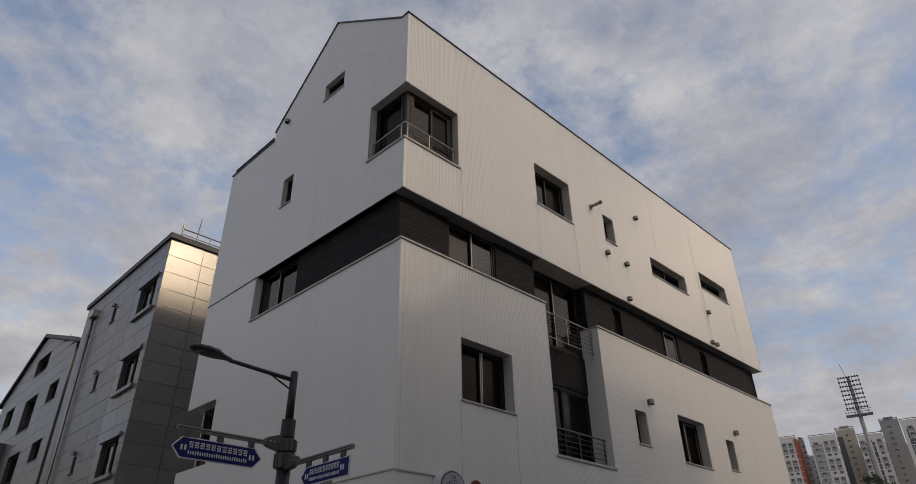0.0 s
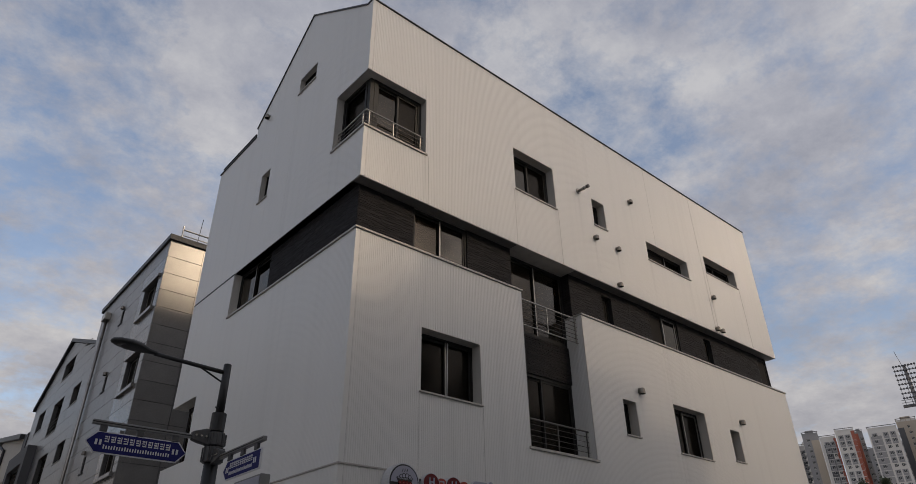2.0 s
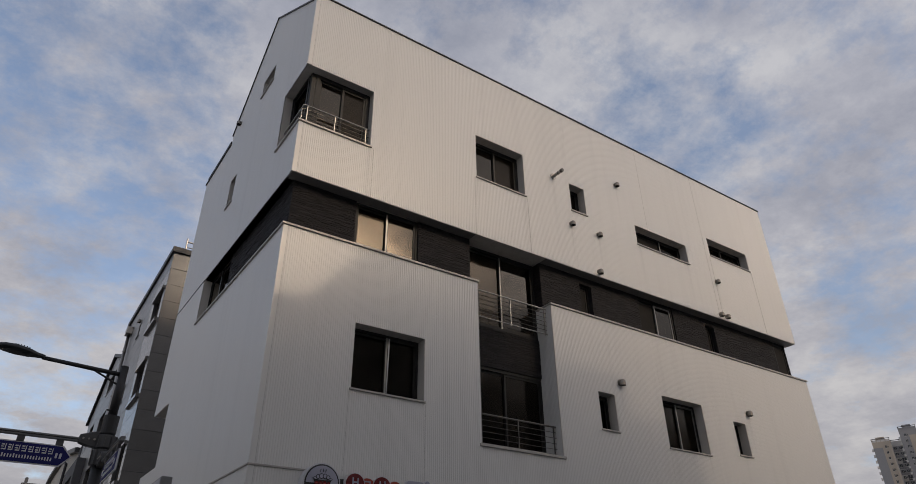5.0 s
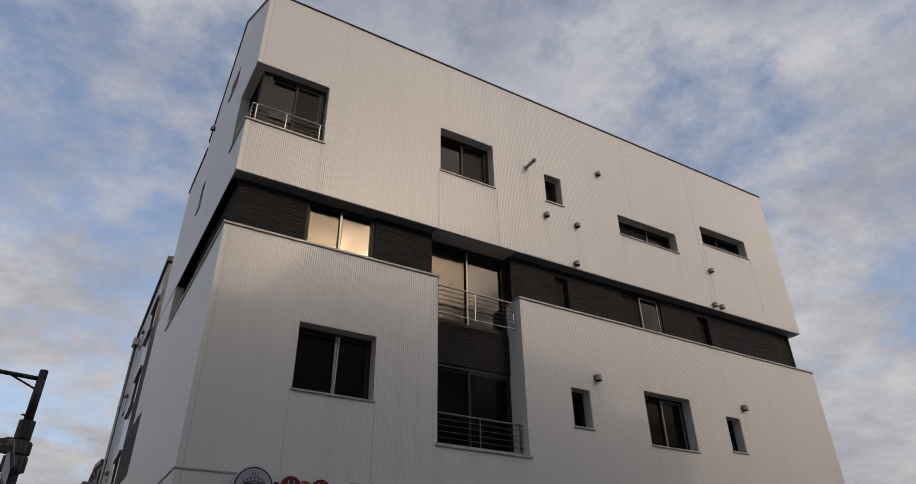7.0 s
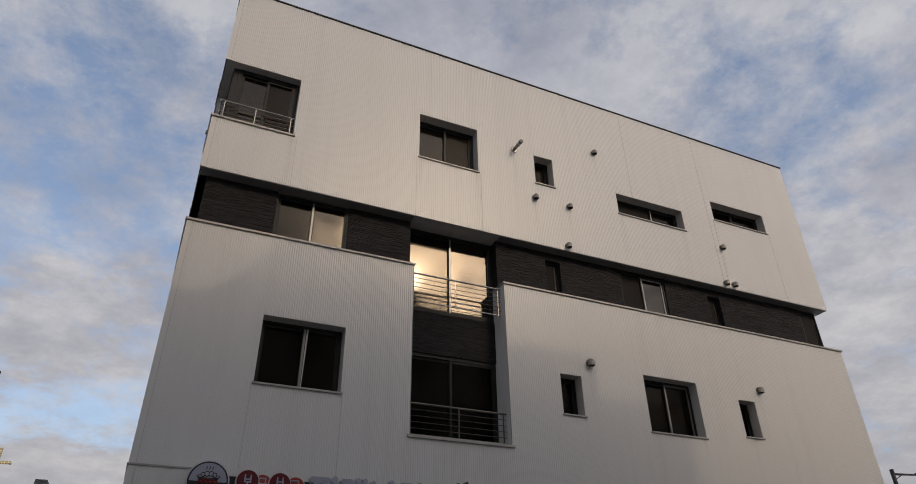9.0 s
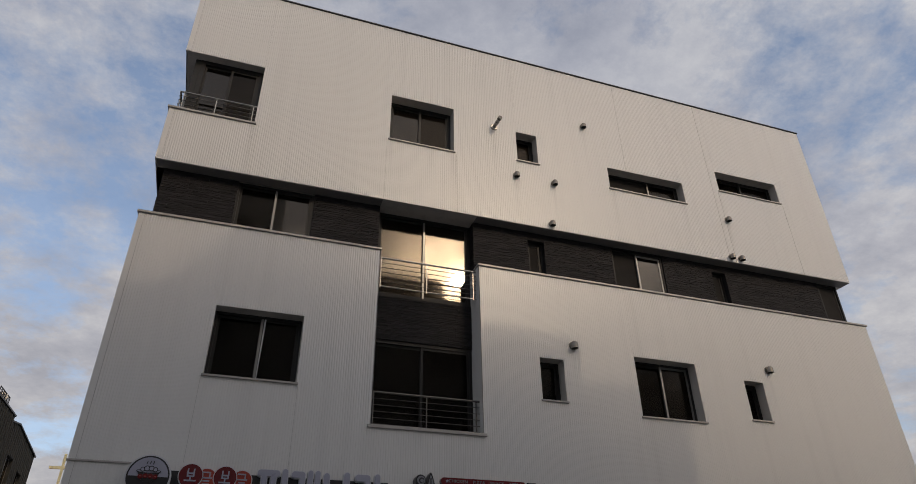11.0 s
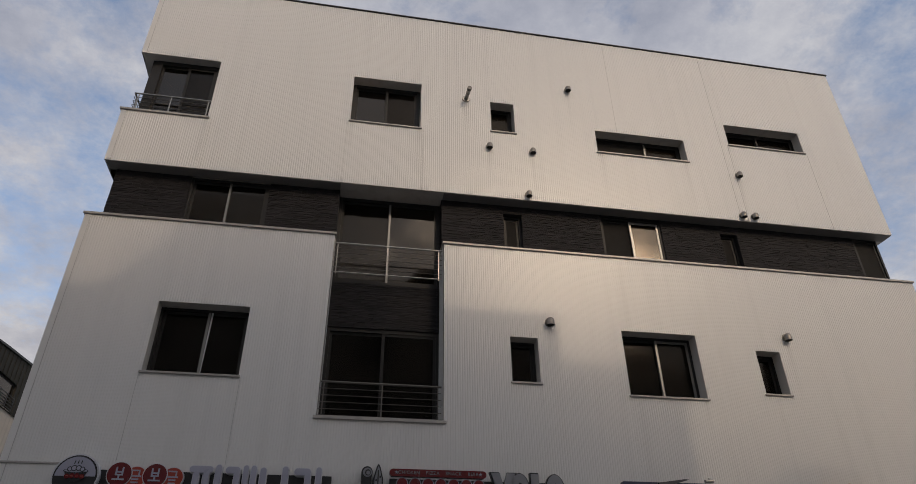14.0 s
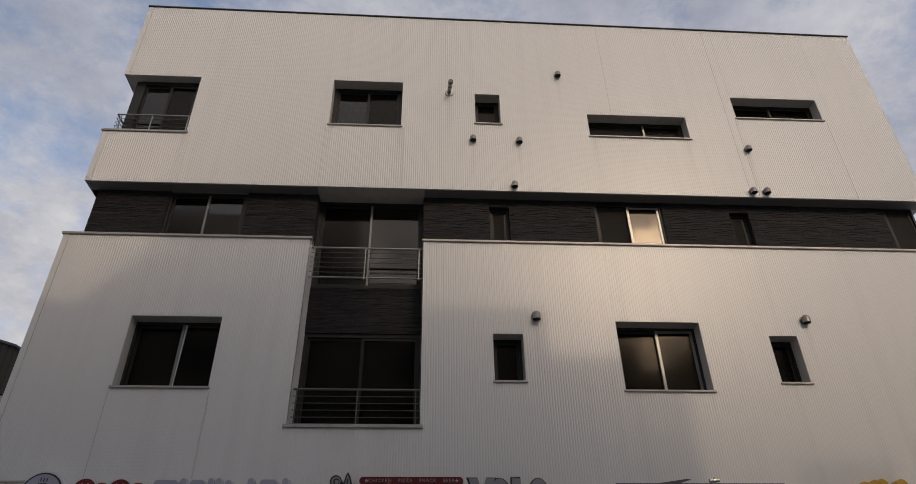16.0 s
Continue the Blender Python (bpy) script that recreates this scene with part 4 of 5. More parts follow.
# ---- street lamps ----
def street_lamp(x, y, flip=1.0, brackets=True):
    """A pole with one arm; flip 1 sends the arm towards -x."""
    L = thing("street_lamp", (x, y, 0.14), "dark grey street lamp with one curved arm", "street lamp", "street lamps")
    part("lower_pole", Geo().rod((x, y, 0.14), (x, y, 4.55), 0.105, 0.095, 18), POLE, L, smooth=True)
    part("upper_pole", Geo().rod((x, y, 4.5), (x, y, 5.29), 0.062, 0.056, 16), POLE, L, smooth=True)
    part("collar", Geo().rod((x, y, 4.30), (x, y, 4.555), 0.104, 0.104, 18), POLE, L)
    part("cap", Geo().rod((x, y, 5.285), (x, y, 5.30), 0.058, 0.05, 16), POLE, L)
    arm = part("arm", Geo().rod((x - flip * 0.05, y, 5.17), (x - flip * 1.06, y + 0.03, 5.235), 0.032, 0.028, 12), POLE, L, smooth=True)
    part("brace", Geo().rod((x - flip * 0.05, y, 5.02), (x - flip * 0.42, y + 0.01, 5.19), 0.014, seg=8), POLE, arm)
    part("bolt", Geo().rod((x - flip * 0.05, y - 0.05, 4.62), (x - flip * 0.10, y - 0.07, 4.62), 0.012, seg=6), POLE, L)
    # flat tapering head with cooling fins
    g = Geo()
    rings = []
    n = 16
    for t, w, h in ((0.0, 0.035, 0.04), (0.10, 0.06, 0.05), (0.22, 0.13, 0.075), (0.38, 0.155, 0.085), (0.52, 0.125, 0.07), (0.60, 0.07, 0.045), (0.625, 0.02, 0.015)):
        ring = []
        for k in range(n):
            a = 2 * math.pi * k / n
            zz = math.sin(a)
            g.v.append(Vector((x - flip * (1.03 + t), y + 0.03 + w * math.cos(a), 5.235 + t * 0.09 + h * (zz if zz > 0 else zz * 0.35))))
            ring.append(len(g.v) - 1)
        rings.append(ring)
    for p, q in zip(rings, rings[1:]):
        for k in range(n):
            g.f.append((p[k], p[(k + 1) % n], q[(k + 1) % n], q[k]))
    g.f += [tuple(rings[0]), tuple(reversed(rings[-1]))]
    head = part("lamp_head", g, POLE, L, "flat tapered lamp head with fins", smooth=True)
    g = Geo()
    for zz, k_ in ((5.222, 0.9), (5.24, 1.0)):
        g.v += [Vector((x - flip * (1.40 + 0.17 * k_ * math.cos(2 * math.pi * k / 20)), y + 0.03 + 0.115 * k_ * math.sin(2 * math.pi * k / 20), zz + 0.03)) for k in range(20)]
    g.f += [tuple(range(20)), tuple(range(39, 19, -1))] + [(k, (k + 1) % 20, 20 + (k + 1) % 20, 20 + k) for k in range(20)]
    part("lens", g, LAMPLENS, head, "dark oval lamp lens")
    for k in range(9):
        u = 1.24 + k * 0.035
        part("fin", Geo().box(min(x - flip * u, x - flip * (u + 0.012)), max(x - flip * u, x - flip * (u + 0.012)), y - 0.06, y + 0.12, 5.29, 5.325 + 0.015 * math.sin(k / 8 * math.pi)), POLE, head)
    if brackets:
        for z0, z1 in ((4.09, 4.27), (3.86, 4.075)):
            b = part("sign_bracket", Geo().rod((x, y, z0), (x, y, z1), 0.135, 0.135, 12), CLAMP, L, "cast grey sign bracket", bevel=0.008)
            for k in range(10):
                a = k * math.pi / 5 + 0.2
                px, py = x + 0.138 * math.cos(a), y + 0.138 * math.sin(a)
                part("bracket_rib", Geo().box(px - 0.012, px + 0.012, py - 0.012, py + 0.012, z0 + 0.01, z1 - 0.01), CLAMP, b)
    return L


PX, PY = 5.17, 9.0
street_lamp(PX, PY)
far_lamp = street_lamp(40.85, 19.7, -1.0, False)
far_lamp.scale = (1.7, 1.7, 1.7)
tagged(far_lamp, "tall dark street lamp beyond the house")


def road_sign(face, u0, u1, zc, h, point0, point1, label, rail_u0, rail_u1, tipped=True):
    """A blue street name sign with a pointed end or two under a rail; the names are bars."""
    s = thing("road_sign", face.at((u0 + u1) / 2, 0, zc), label, "road sign", "road signs")
    tip = h * 0.42

    def outline(e):
        a, b, t, z0, z1 = u0 + e, u1 - e, tip, zc - h / 2 + e, zc + h / 2 - e
        pts = [(a + (t if point0 else 0), z0), (b - (t if point1 else 0), z0)]
        pts += [(b, zc)] if point1 else []
        pts += [(b - (t if point1 else 0), z1), (a + (t if point0 else 0), z1)]
        pts += [(a, zc)] if point0 else []
        return pts
    plate = part("plate", Geo().plate(outline(0.0), -0.008, 0.012, face), WHITE, s, "white edged sign plate")
    part("blue_field", Geo().plate(outline(0.015), -0.012, -0.008, face), BLUE, plate)
    a, b = u0 + tip * 0.9, u1 - tip * 0.9
    n = 11
    for k in range(n):
        w = (b - a - 0.22) / n
        p = a + 0.11 + k * w
        z = zc + 0.012
        part("name_bar", Geo().box(p + w * 0.10, p + w * 0.56, -0.016, -0.012, z + h * 0.20, z + h * 0.26, face).box(p + w * 0.10, p + w * 0.56, -0.016, -0.012, z + h * (0.09 if k % 3 else 0.11), z + h * 0.15, face).box(p + w * 0.16, p + w * 0.84, -0.016, -0.012, z - h * 0.01, z + h * 0.045, face), WHITE, plate)
        part("name_bar", Geo().box(p + w * 0.68, p + w * 0.82, -0.016, -0.012, z + h * 0.06, z + h * 0.28, face), WHITE, plate)
    n = 26
    for k in range(n):
        w = (b - a - 0.22) / n
        p = a + 0.11 + k * w
        part("small_name_bar", Geo().box(p + w * 0.2, p + w * 0.68, -0.016, -0.012, zc - h * 0.28, zc - h * (0.13 if k % 4 else 0.10), face), WHITE, plate)
    for p in (a + 0.005, b - 0.095):
        for q in (0, 0.05):
            part("number_bar", Geo().box(p + q + 0.006, p + q + 0.034, -0.016, -0.012, zc - 0.034, zc + 0.034, face), WHITE, plate)
    r = part("rail", Geo().box(rail_u0, rail_u1, -0.03, 0.03, zc + h / 2 + 0.075, zc + h / 2 + 0.135, face), RAILGREY, s, "grey channel rail", bevel=0.008)
    # no groove is cut: a dark strip on the rail paints its shade
    part("rail_groove", Geo().box(rail_u0, rail_u1, -0.033, -0.03, zc + h / 2 + 0.098, zc + h / 2 + 0.112, face), POLE, r)
    for k in range(3):
        u = u0 + (u1 - u0) * (0.14 + 0.36 * k)
        part("hanger", Geo().box(u - 0.045, u + 0.045, -0.02, 0.02, zc + h / 2 - 0.004, zc + h / 2 + 0.08, face), CLAMP, s, bevel=0.005)
    part("arm_socket", Geo().box(min(rail_u1, rail_u0, key=lambda q: abs(q - SOCK[0])) - 0.06, min(rail_u1, rail_u0, key=lambda q: abs(q - SOCK[0])) + 0.06, -0.045, 0.045, zc + h / 2 + 0.055, zc + h / 2 + 0.155, face), CLAMP, s, bevel=0.01)
    return s


SOCK = (PX, 0)
road_sign(Face((0, PY), (1, 0), (0, 1)), 3.52, 4.80, 3.94, 0.275, True, True, "long blue road sign hung from a rail", 3.55, PX - 0.10)
SOCK = (PY, 0)
road_sign(Face((PX, 0), (0, 1), (1, 0)), 7.40, 8.50, 3.66, 0.25, False, True, "blue road sign hung from the second rail", 7.35, PY - 0.10)

for face, c, z in ((Face((0, PY), (1, 0), (0, 1)), PX, 4.20), (Face((PX, 0), (0, 1), (1, 0)), PY, 3.93)):
    b = whole("bracket_plate", Geo().plate([(c - 0.10, z + 0.11), (c - 0.16, z + 0.11), (c - 0.34, z + 0.05), (c - 0.34, z - 0.06), (c - 0.24, z - 0.09), (c - 0.10, z - 0.11)], -0.05, 0.05, face), CLAMP, "grey cast bracket between lamp pole and sign rail", "bracket", bevel=0.01)
    for k in range(3):
        part("bolt", Geo().rod(face.at(c - 0.15 - 0.07 * k, -0.065, z), face.at(c - 0.15 - 0.07 * k, -0.05, z), 0.014, seg=8), STEEL, b)

# lit shop sign standing at the corner
sg = thing("sign_box", (6.13, 9.75, 0.0), "pale grey sign box on two posts beside the house", "sign")
part("case", Geo().box(6.05, 6.21, 9.28, 10.22, 2.95, 3.88), RAILGREY, sg, "grey metal sign case", bevel=0.008)
part("panel", Geo().box(6.042, 6.05, 9.31, 10.19, 2.98, 3.85), GREYSIGN, sg, "pale lilac acrylic panel")
for y in (9.45, 10.05):
    part("post", Geo().rod(Vector((6.13, y, 0.14)), Vector((6.13, y, 2.95)), 0.035, seg=12), POLE, sg)

# ---- granite neighbour ----
NBW = Face((7.25, 0), (0, 1), (1, 0))
NBS = Face((0, 22.25), (1, 0), (0, 1))
nb = thing("granite_house", (11.5, 26.4, 0), "flat roofed house clad in grey granite slabs", "house")
nb_holes = []
for z0, z1 in ((11.78, 12.95), (8.98, 10.18), (6.15, 7.28)):
    nb_holes.append((22.72, 24.20, z0, z1))
for z0 in (12.5, 9.72, 6.75):
    nb_holes.append((26.62, 27.0, z0, z0 + 0.58))
g = slab(Geo(), NBW, 22.26, 30.6, 0.03, 0.3, 0.0, flat(14.3), nb_holes)
g.box(7.281, 15.5, 22.28, 22.6, 0.0, 14.3).box(15.2, 15.5, 22.6, 30.6, 0.0, 14.3).box(7.55, 15.5, 30.3, 30.6, 0.0, 14.3).box(7.9, 15.2, 22.6, 30.3, 0.0, 14.0)
nb_wall = part("wall", g, JOINT, nb, "grey stone wall with dark joints")
part("roof_edge", Geo().box(22.15, 30.75, -0.08, 0.35, 14.3, 14.52, NBW).box(7.60, 15.6, 22.17, 22.6, 14.3, 14.52), ROOFTRIM, nb, "dark metal roof edge", bevel=0.01)
for a, b, c, e in nb_holes:
    big_w = b - a > 1
    w = sliding_window(nb, NBW, a, b, c, e, 0.12, 0.5 if big_w else 1.0, 0.0, light=big_w, pick=1, label="granite framed window" if big_w else "tiny window")
    if big_w:
        part("sill", Geo().box(a - 0.14, b + 0.14, -0.10, 0.12, c - 0.14, c - 0.002, NBW), GRANITE_D, w, "projecting stone sill", bevel=0.01)
        part("lintel", Geo().box(a - 0.14, b + 0.14, -0.08, 0.12, e + 0.002, e + 0.12, NBW), GRANITE_D, w, "projecting stone lintel", bevel=0.01)
    else:
        part("sill", Geo().box(a - 0.05, b + 0.05, -0.04, 0.12, c - 0.05, c - 0.002, NBW), ROOFTRIM, w)
        vent(nb, NBW, b - 0.12, e + 0.14, 1.1)
pipe = part("rain_pipe", Geo().rod(NBW.at(29.2, -0.10, 0.0), NBW.at(29.2, -0.10, 13.45), 0.065, seg=12), STEEL, nb, "grey steel rain pipe", smooth=True)
part("hopper", Geo().box(28.95, 29.45, -0.24, 0.0, 13.4, 13.72, NBW), STEEL, pipe, bevel=0.015)
for z in (6.2, 8.4, 10.6, 12.6):
    part("pipe_clip", Geo().rod(NBW.at(29.2, -0.10, z), NBW.at(29.2, -0.10, z + 0.05), 0.082, seg=12), STEEL, pipe)
rl = part("roof_rail", Geo().rod((7.62, 22.45, 14.98), (14.5, 22.45, 14.98), 0.03), STEEL, nb, "pale steel roof rail")
part("roof_rail_bar", Geo().rod((7.62, 22.45, 14.75), (14.5, 22.45, 14.75), 0.02), STEEL, rl)
for k in range(7):
    part("rail_post", Geo().rod((7.64 + k * 1.1, 22.45, 14.5), (7.64 + k * 1.1, 22.45, 15.0 + (0.12 if k == 0 else 0)), 0.03), STEEL, rl)
part("antenna", Geo().rod((8.35, 22.9, 14.5), (8.42, 22.9, 15.95), 0.012, seg=6), ROOFTRIM, nb)
part("rooftop_box", Geo().box(7.35, 7.62, 22.75, 23.15, 14.52, 14.85), ROOFTRIM, nb, bevel=0.02)

# ---- gabled neighbour ----
GH = Face((8.0, 0), (0, 1), (1, 0))
gh = thing("gabled_house", (12, 40, 0), "gabled house of pale granite with a dark roof", "house")
GA = [(34.3, 14.1), (40.67, 16.2), (46.6, 13.75)]


def g_top(y):
    for (a, za), (b, zb) in zip(GA, GA[1:]):
        if a <= y <= b:
            return za + (zb - za) * (y - a) / (b - a)
    return 13.5


gh_holes = [(38.8, 41.1, 13.95, 14.95), (35.5, 37.0, 11.6, 12.6), (38.8, 41.0, 10.85, 12.65), (43.2, 44.9, 11.8, 12.9), (35.4, 36.95, 8.8, 9.75), (38.85, 41.0, 7.6, 9.75), (43.2, 44.9, 8.8, 9.8)]
g = slab(Geo(), GH, 34.3, 46.6, 0.03, 0.35, 0.0, g_top, gh_holes, [40.67])
g.box(8.8, 15, 34.3, 46.6, 0, 13.4)
gh_wall = part("wall", g, JOINT, gh, "pale stone wall with thin joints")
g = Geo().prism(33.9, 40.67, -0.14, 7.5, 13.99, 16.22, 14.19, 16.42, GH).prism(40.67, 47.0, -0.14, 7.5, 16.22, 13.6, 16.42, 13.80, GH)
part("roof", g, ROOFTRIM, gh, "dark metal gable roof")
for a, b, c, e in gh_holes:
    w = sliding_window(gh, GH, a, b, c, e, 0.2, 0.5, 0.03, light=False, label="dark framed window")
    if e - c > 1.5:
        for k in range(4):
            part("guard_bar", Geo().rod(GH.at(a, 0.05, c + 0.15 + k * 0.2), GH.at(b, 0.05, c + 0.15 + k * 0.2), 0.02, seg=6), ROOFTRIM, w)
# lower dark and tan blocks further along the street
DA = Face((7.55, 0), (0, 1), (1, 0))
dk = thing("dark_annex", (7.8, 45, 0), "dark grey framed bay on the granite house", "bay")
g = slab(Geo(), DA, 42.5, 47.7, 0.0, 0.44, 0.0, flat(10.75), [(43.3, 46.9, 5.5, 9.9)])
part("wall", g, APT_D, dk)
sliding_window(dk, DA, 43.3, 46.9, 5.5, 9.9, 0.2, 0.5, 0.0, light=False, label="large dark window")
part("party_wall", Geo().box(7.95, 9.5, 46.62, 47.65, 0, 12.3), APT_D, dk)
TN = Face((8.0, 0), (0, 1), (1, 0))
TE = [(47.7, 12.1), (56.6, 13.55), (66.0, 13.45), (76.0, 12.0)]


def t_top(y):
    for (p, zp), (q, zq) in zip(TE, TE[1:]):
        if p <= y <= q:
            return zp + (zq - zp) * (y - p) / (q - p)
    return 12.0


tn = thing("tan_house", (9, 62, 0), "tan rendered house with a dark sloped roof", "house")
tn_holes = [(50.2, 52.2, 8.6, 10.2), (60.5, 63.0, 9.8, 11.6)]
part("wall", slab(Geo(), TN, 47.7, 76.0, 0.0, 0.4, 0.0, t_top, tn_holes, [p[0] for p in TE]).box(47.7, 76.0, 0.8, 8, 0, 11.8, TN), PALEWALL, tn)
g = Geo()
for (p, zp), (q, zq) in zip(TE, TE[1:]):
    g.prism(p, q, -0.3, 8, zp, zq, zp + 0.3, zq + 0.3, TN)
part("roof", g, ROOFTRIM, tn, "dark metal roof")
for p, q, zp, zq in tn_holes:
    sliding_window(tn, TN, p, q, zp, zq, 0.15, 0.5, 0.03, light=False, label="dark framed window")
part("rain_pipe", Geo().rod(TN.at(54.5, -0.1, 0), TN.at(54.5, -0.1, 12.6), 0.09).rod(TN.at(54.5, -0.1, 12.6), TN.at(55.6, -0.3, 13.1), 0.09), ROOFTRIM, tn)
fh = thing("far_house", (9, 86, 0), "far low house with rooftop boxes", "house")
part("wall", Geo().box(5.5, 15, 79, 95, 0, 13.4), PALEWALL, fh)
part("parapet", Geo().box(5.4, 15, 78.9, 95, 13.4, 13.9), APT_D, fh)
part("rooftop_box", Geo().box(6.2, 8.4, 79.4, 83, 13.9, 15.3).rod((6.6, 80, 15.3), (6.6, 80, 15.9), 0.15), APT_D, fh, bevel=0.05)

# ---- church with a pale cross, far along the side road ----
ch = thing("church_tower", (-8.6, 81.5, 0), "brown church tower with a pale gold cross", "church")
part("wall", Geo().box(-11.0, -6.15, 79.5, 84.0, 0, 15.6), PALEWALL, ch)
part("roof", Geo().box(-11.2, -6.0, 79.3, 84.2, 15.6, 16.05), APT_R, ch, "flat brown roof edge", bevel=0.04)
cr = part("cross", Geo().box(-7.12, -6.86, 79.9, 80.1, 16.05, 19.75), CROSS, ch, "pale gold cross", bevel=0.02)
part("cross_arm", Geo().box(-8.25, -5.73, 79.88, 80.12, 18.18, 18.46), CROSS, cr, bevel=0.02)

# ---- seam metal houses across the side road ----
LX = -4.0
LW = Face((LX, 0), (0, 1), (-1, 0))
lh = thing("seam_metal_house", (-9, 36, 0), "olive grey seam metal house over pale walls", "house")
LTOP = [(25.0, 13.6), (26.4, 13.95), (31.0, 14.35), (36.5, 14.7), (41.2, 14.75), (47.2, 14.7)]


def l_top(y):
    for (a, za), (b, zb) in zip(LTOP, LTOP[1:]):
        if a <= y <= b:
            return za + (zb - za) * (y - a) / (b - a)
    return 14.0


l_up = [(29.6, 33.4, 11.95, 13.25), (34.2, 38.3, 12.0, 13.4), (39.9, 41.4, 12.0, 13.5), (42.5, 45.0, 12.0, 13.4)]
l_low = [(29.6, 33.0, 8.6, 10.6), (34.6, 38.3, 8.6, 10.6), (40.2, 45.0, 8.6, 10.6)]
g = slab(Geo(), LW, 25.0, 47.2, 0.0, 0.35, 11.9, l_top, l_up, [p[0] for p in LTOP])
g.box(25.0, 47.2, 0.7, 9, 11.9, 13.5, LW).box(25.0, 25.3, 0.35, 9, 11.9, 13.5, LW).box(46.9, 47.2, 0.35, 9, 11.9, 14.0, LW)
lu = part("upper_wall", g, SEAMMETAL, lh, "olive grey standing seam cladding")
g = slab(Geo(), LW, 25.0, 47.2, 0.06, 0.4, 0.0, flat(11.9), l_low)
g.box(25.0, 47.2, 0.8, 9, 0, 11.9, LW)
ll = part("lower_wall", g, PALEWALL, lh, "pale limestone lower wall")
for k in range(50):
    y = 25.2 + k * 0.45
    for s0, s1 in gaps(y, y + 0.03, 11.9, l_top(y), l_up):
        part("seam", Geo().box(y, y + 0.03, -0.035, 0.0, s0, s1, LW), SEAMMETAL, lu)
g = Geo()
for (a, za), (b, zb) in zip(LTOP, LTOP[1:]):
    g.prism(a, b, -0.08, 0.5, za, zb, za + 0.1, zb + 0.1, LW)
part("roof_edge", g, ROOFTRIM, lh)
part("roof", Geo().prism(25.0, 47.2, 0.36, 9.0, 13.5, 14.2, 13.6, 14.6, LW), ROOFTRIM, lh)
for a, b, c, e in l_up + l_low:
    w = sliding_window(lh, LW, a, b, c, e, 0.10, 0.5, 0.03, light=False, label="dark framed window with a black guard rail")
    if c > 11:
        for k in range(5):
            part("guard_bar", Geo().rod(LW.at(a, -0.06, c + 0.05 + k * 0.14), LW.at(b, -0.06, c + 0.05 + k * 0.14), 0.02, seg=6), ROOFTRIM, w)
        for k in range(6):
            y = a + (b - a) * k / 5
            part("guard_post", Geo().box(y - 0.02, y + 0.02, -0.08, -0.04, c, c + 0.66, LW), ROOFTRIM, w)
for y0, y1, z in ((37.0, 41.0, 14.85), (43.6, 46.0, 14.8)):
    r = part("roof_rail", Geo().rod(LW.at(y0, 0.3, z + 0.75), LW.at(y1, 0.3, z + 0.75), 0.035, seg=8), ROOFTRIM, lh, "black roof guard rail")
    for k in range(4):
        part("rail_bar", Geo().rod(LW.at(y0, 0.3, z + 0.12 + k * 0.16), LW.at(y1, 0.3, z + 0.12 + k * 0.16), 0.018, seg=6), ROOFTRIM, r)
        part("rail_bar", Geo().rod(LW.at(y1, 0.3, z + 0.12 + k * 0.16), LW.at(y1, 1.8, z + 0.12 + k * 0.16), 0.018, seg=6), ROOFTRIM, r)
    part("rail_bar", Geo().rod(LW.at(y1, 0.3, z + 0.75), LW.at(y1, 1.8, z + 0.75), 0.035, seg=8), ROOFTRIM, r)
    for k in range(6):
        y = y0 + (y1 - y0) * k / 5
        part("rail_post", Geo().rod(LW.at(y, 0.3, z - 0.15), LW.at(y, 0.3, z + 0.75), 0.03, seg=6), ROOFTRIM, r)
dish = thing("satellite_dish", LW.at(45.1, 0.55, 14.2), "cream round satellite dish on a short mast", "satellite dish")
g = Geo()
c0, ax = LW.at(45.1, 0.5, 15.35), Vector((0.35, -0.90, 0.06)).normalized()
s0 = ax.orthogonal().normalized()
t0 = ax.cross(s0)
for r, h in ((0.0, 0.0), (0.15, 0.015), (0.31, 0.06), (0.325, 0.05), (0.15, -0.02), (0.0, -0.03)):
    for k in range(20):
        a = 2 * math.pi * k / 20
        g.v.append(c0 + ax * h + (s0 * math.cos(a) + t0 * math.sin(a)) * r)
for j in range(5):
    for k in range(20):
        n = (k + 1) % 20
        g.f.append((j * 20 + k, j * 20 + n, (j + 1) * 20 + n, (j + 1) * 20 + k))
part("bowl", g, DISH, dish, smooth=True)
part("mast", Geo().rod(LW.at(45.1, 0.55, 14.2), LW.at(45.1, 0.55, 15.25), 0.04), ROOFTRIM, dish)
part("feed_arm", Geo().rod(c0 - Vector((0, 0, 0.3)), c0 + ax * 0.5, 0.02), ROOFTRIM, dish)
part("feed", Geo().rod(c0 + ax * 0.45, c0 + ax * 0.58, 0.05), ROOFTRIM, dish)
l2 = thing("seam_metal_house", (-9, 53, 0), "olive grey seam metal house with a sloped gable", "house")
LB = Face((LX - 0.5, 0), (0, 1), (-1, 0))
holes2 = [(50.2, 51.9, 10.6, 13.0), (53.6, 55.0, 10.6, 12.6)]
BTOP = [(47.25, 14.55), (50.6, 15.07), (57.1, 14.33)]


def b_top(y):
    for (p, zp), (q, zq) in zip(BTOP, BTOP[1:]):
        if p <= y <= q:
            return zp + (zq - zp) * (y - p) / (q - p)
    return 14.3



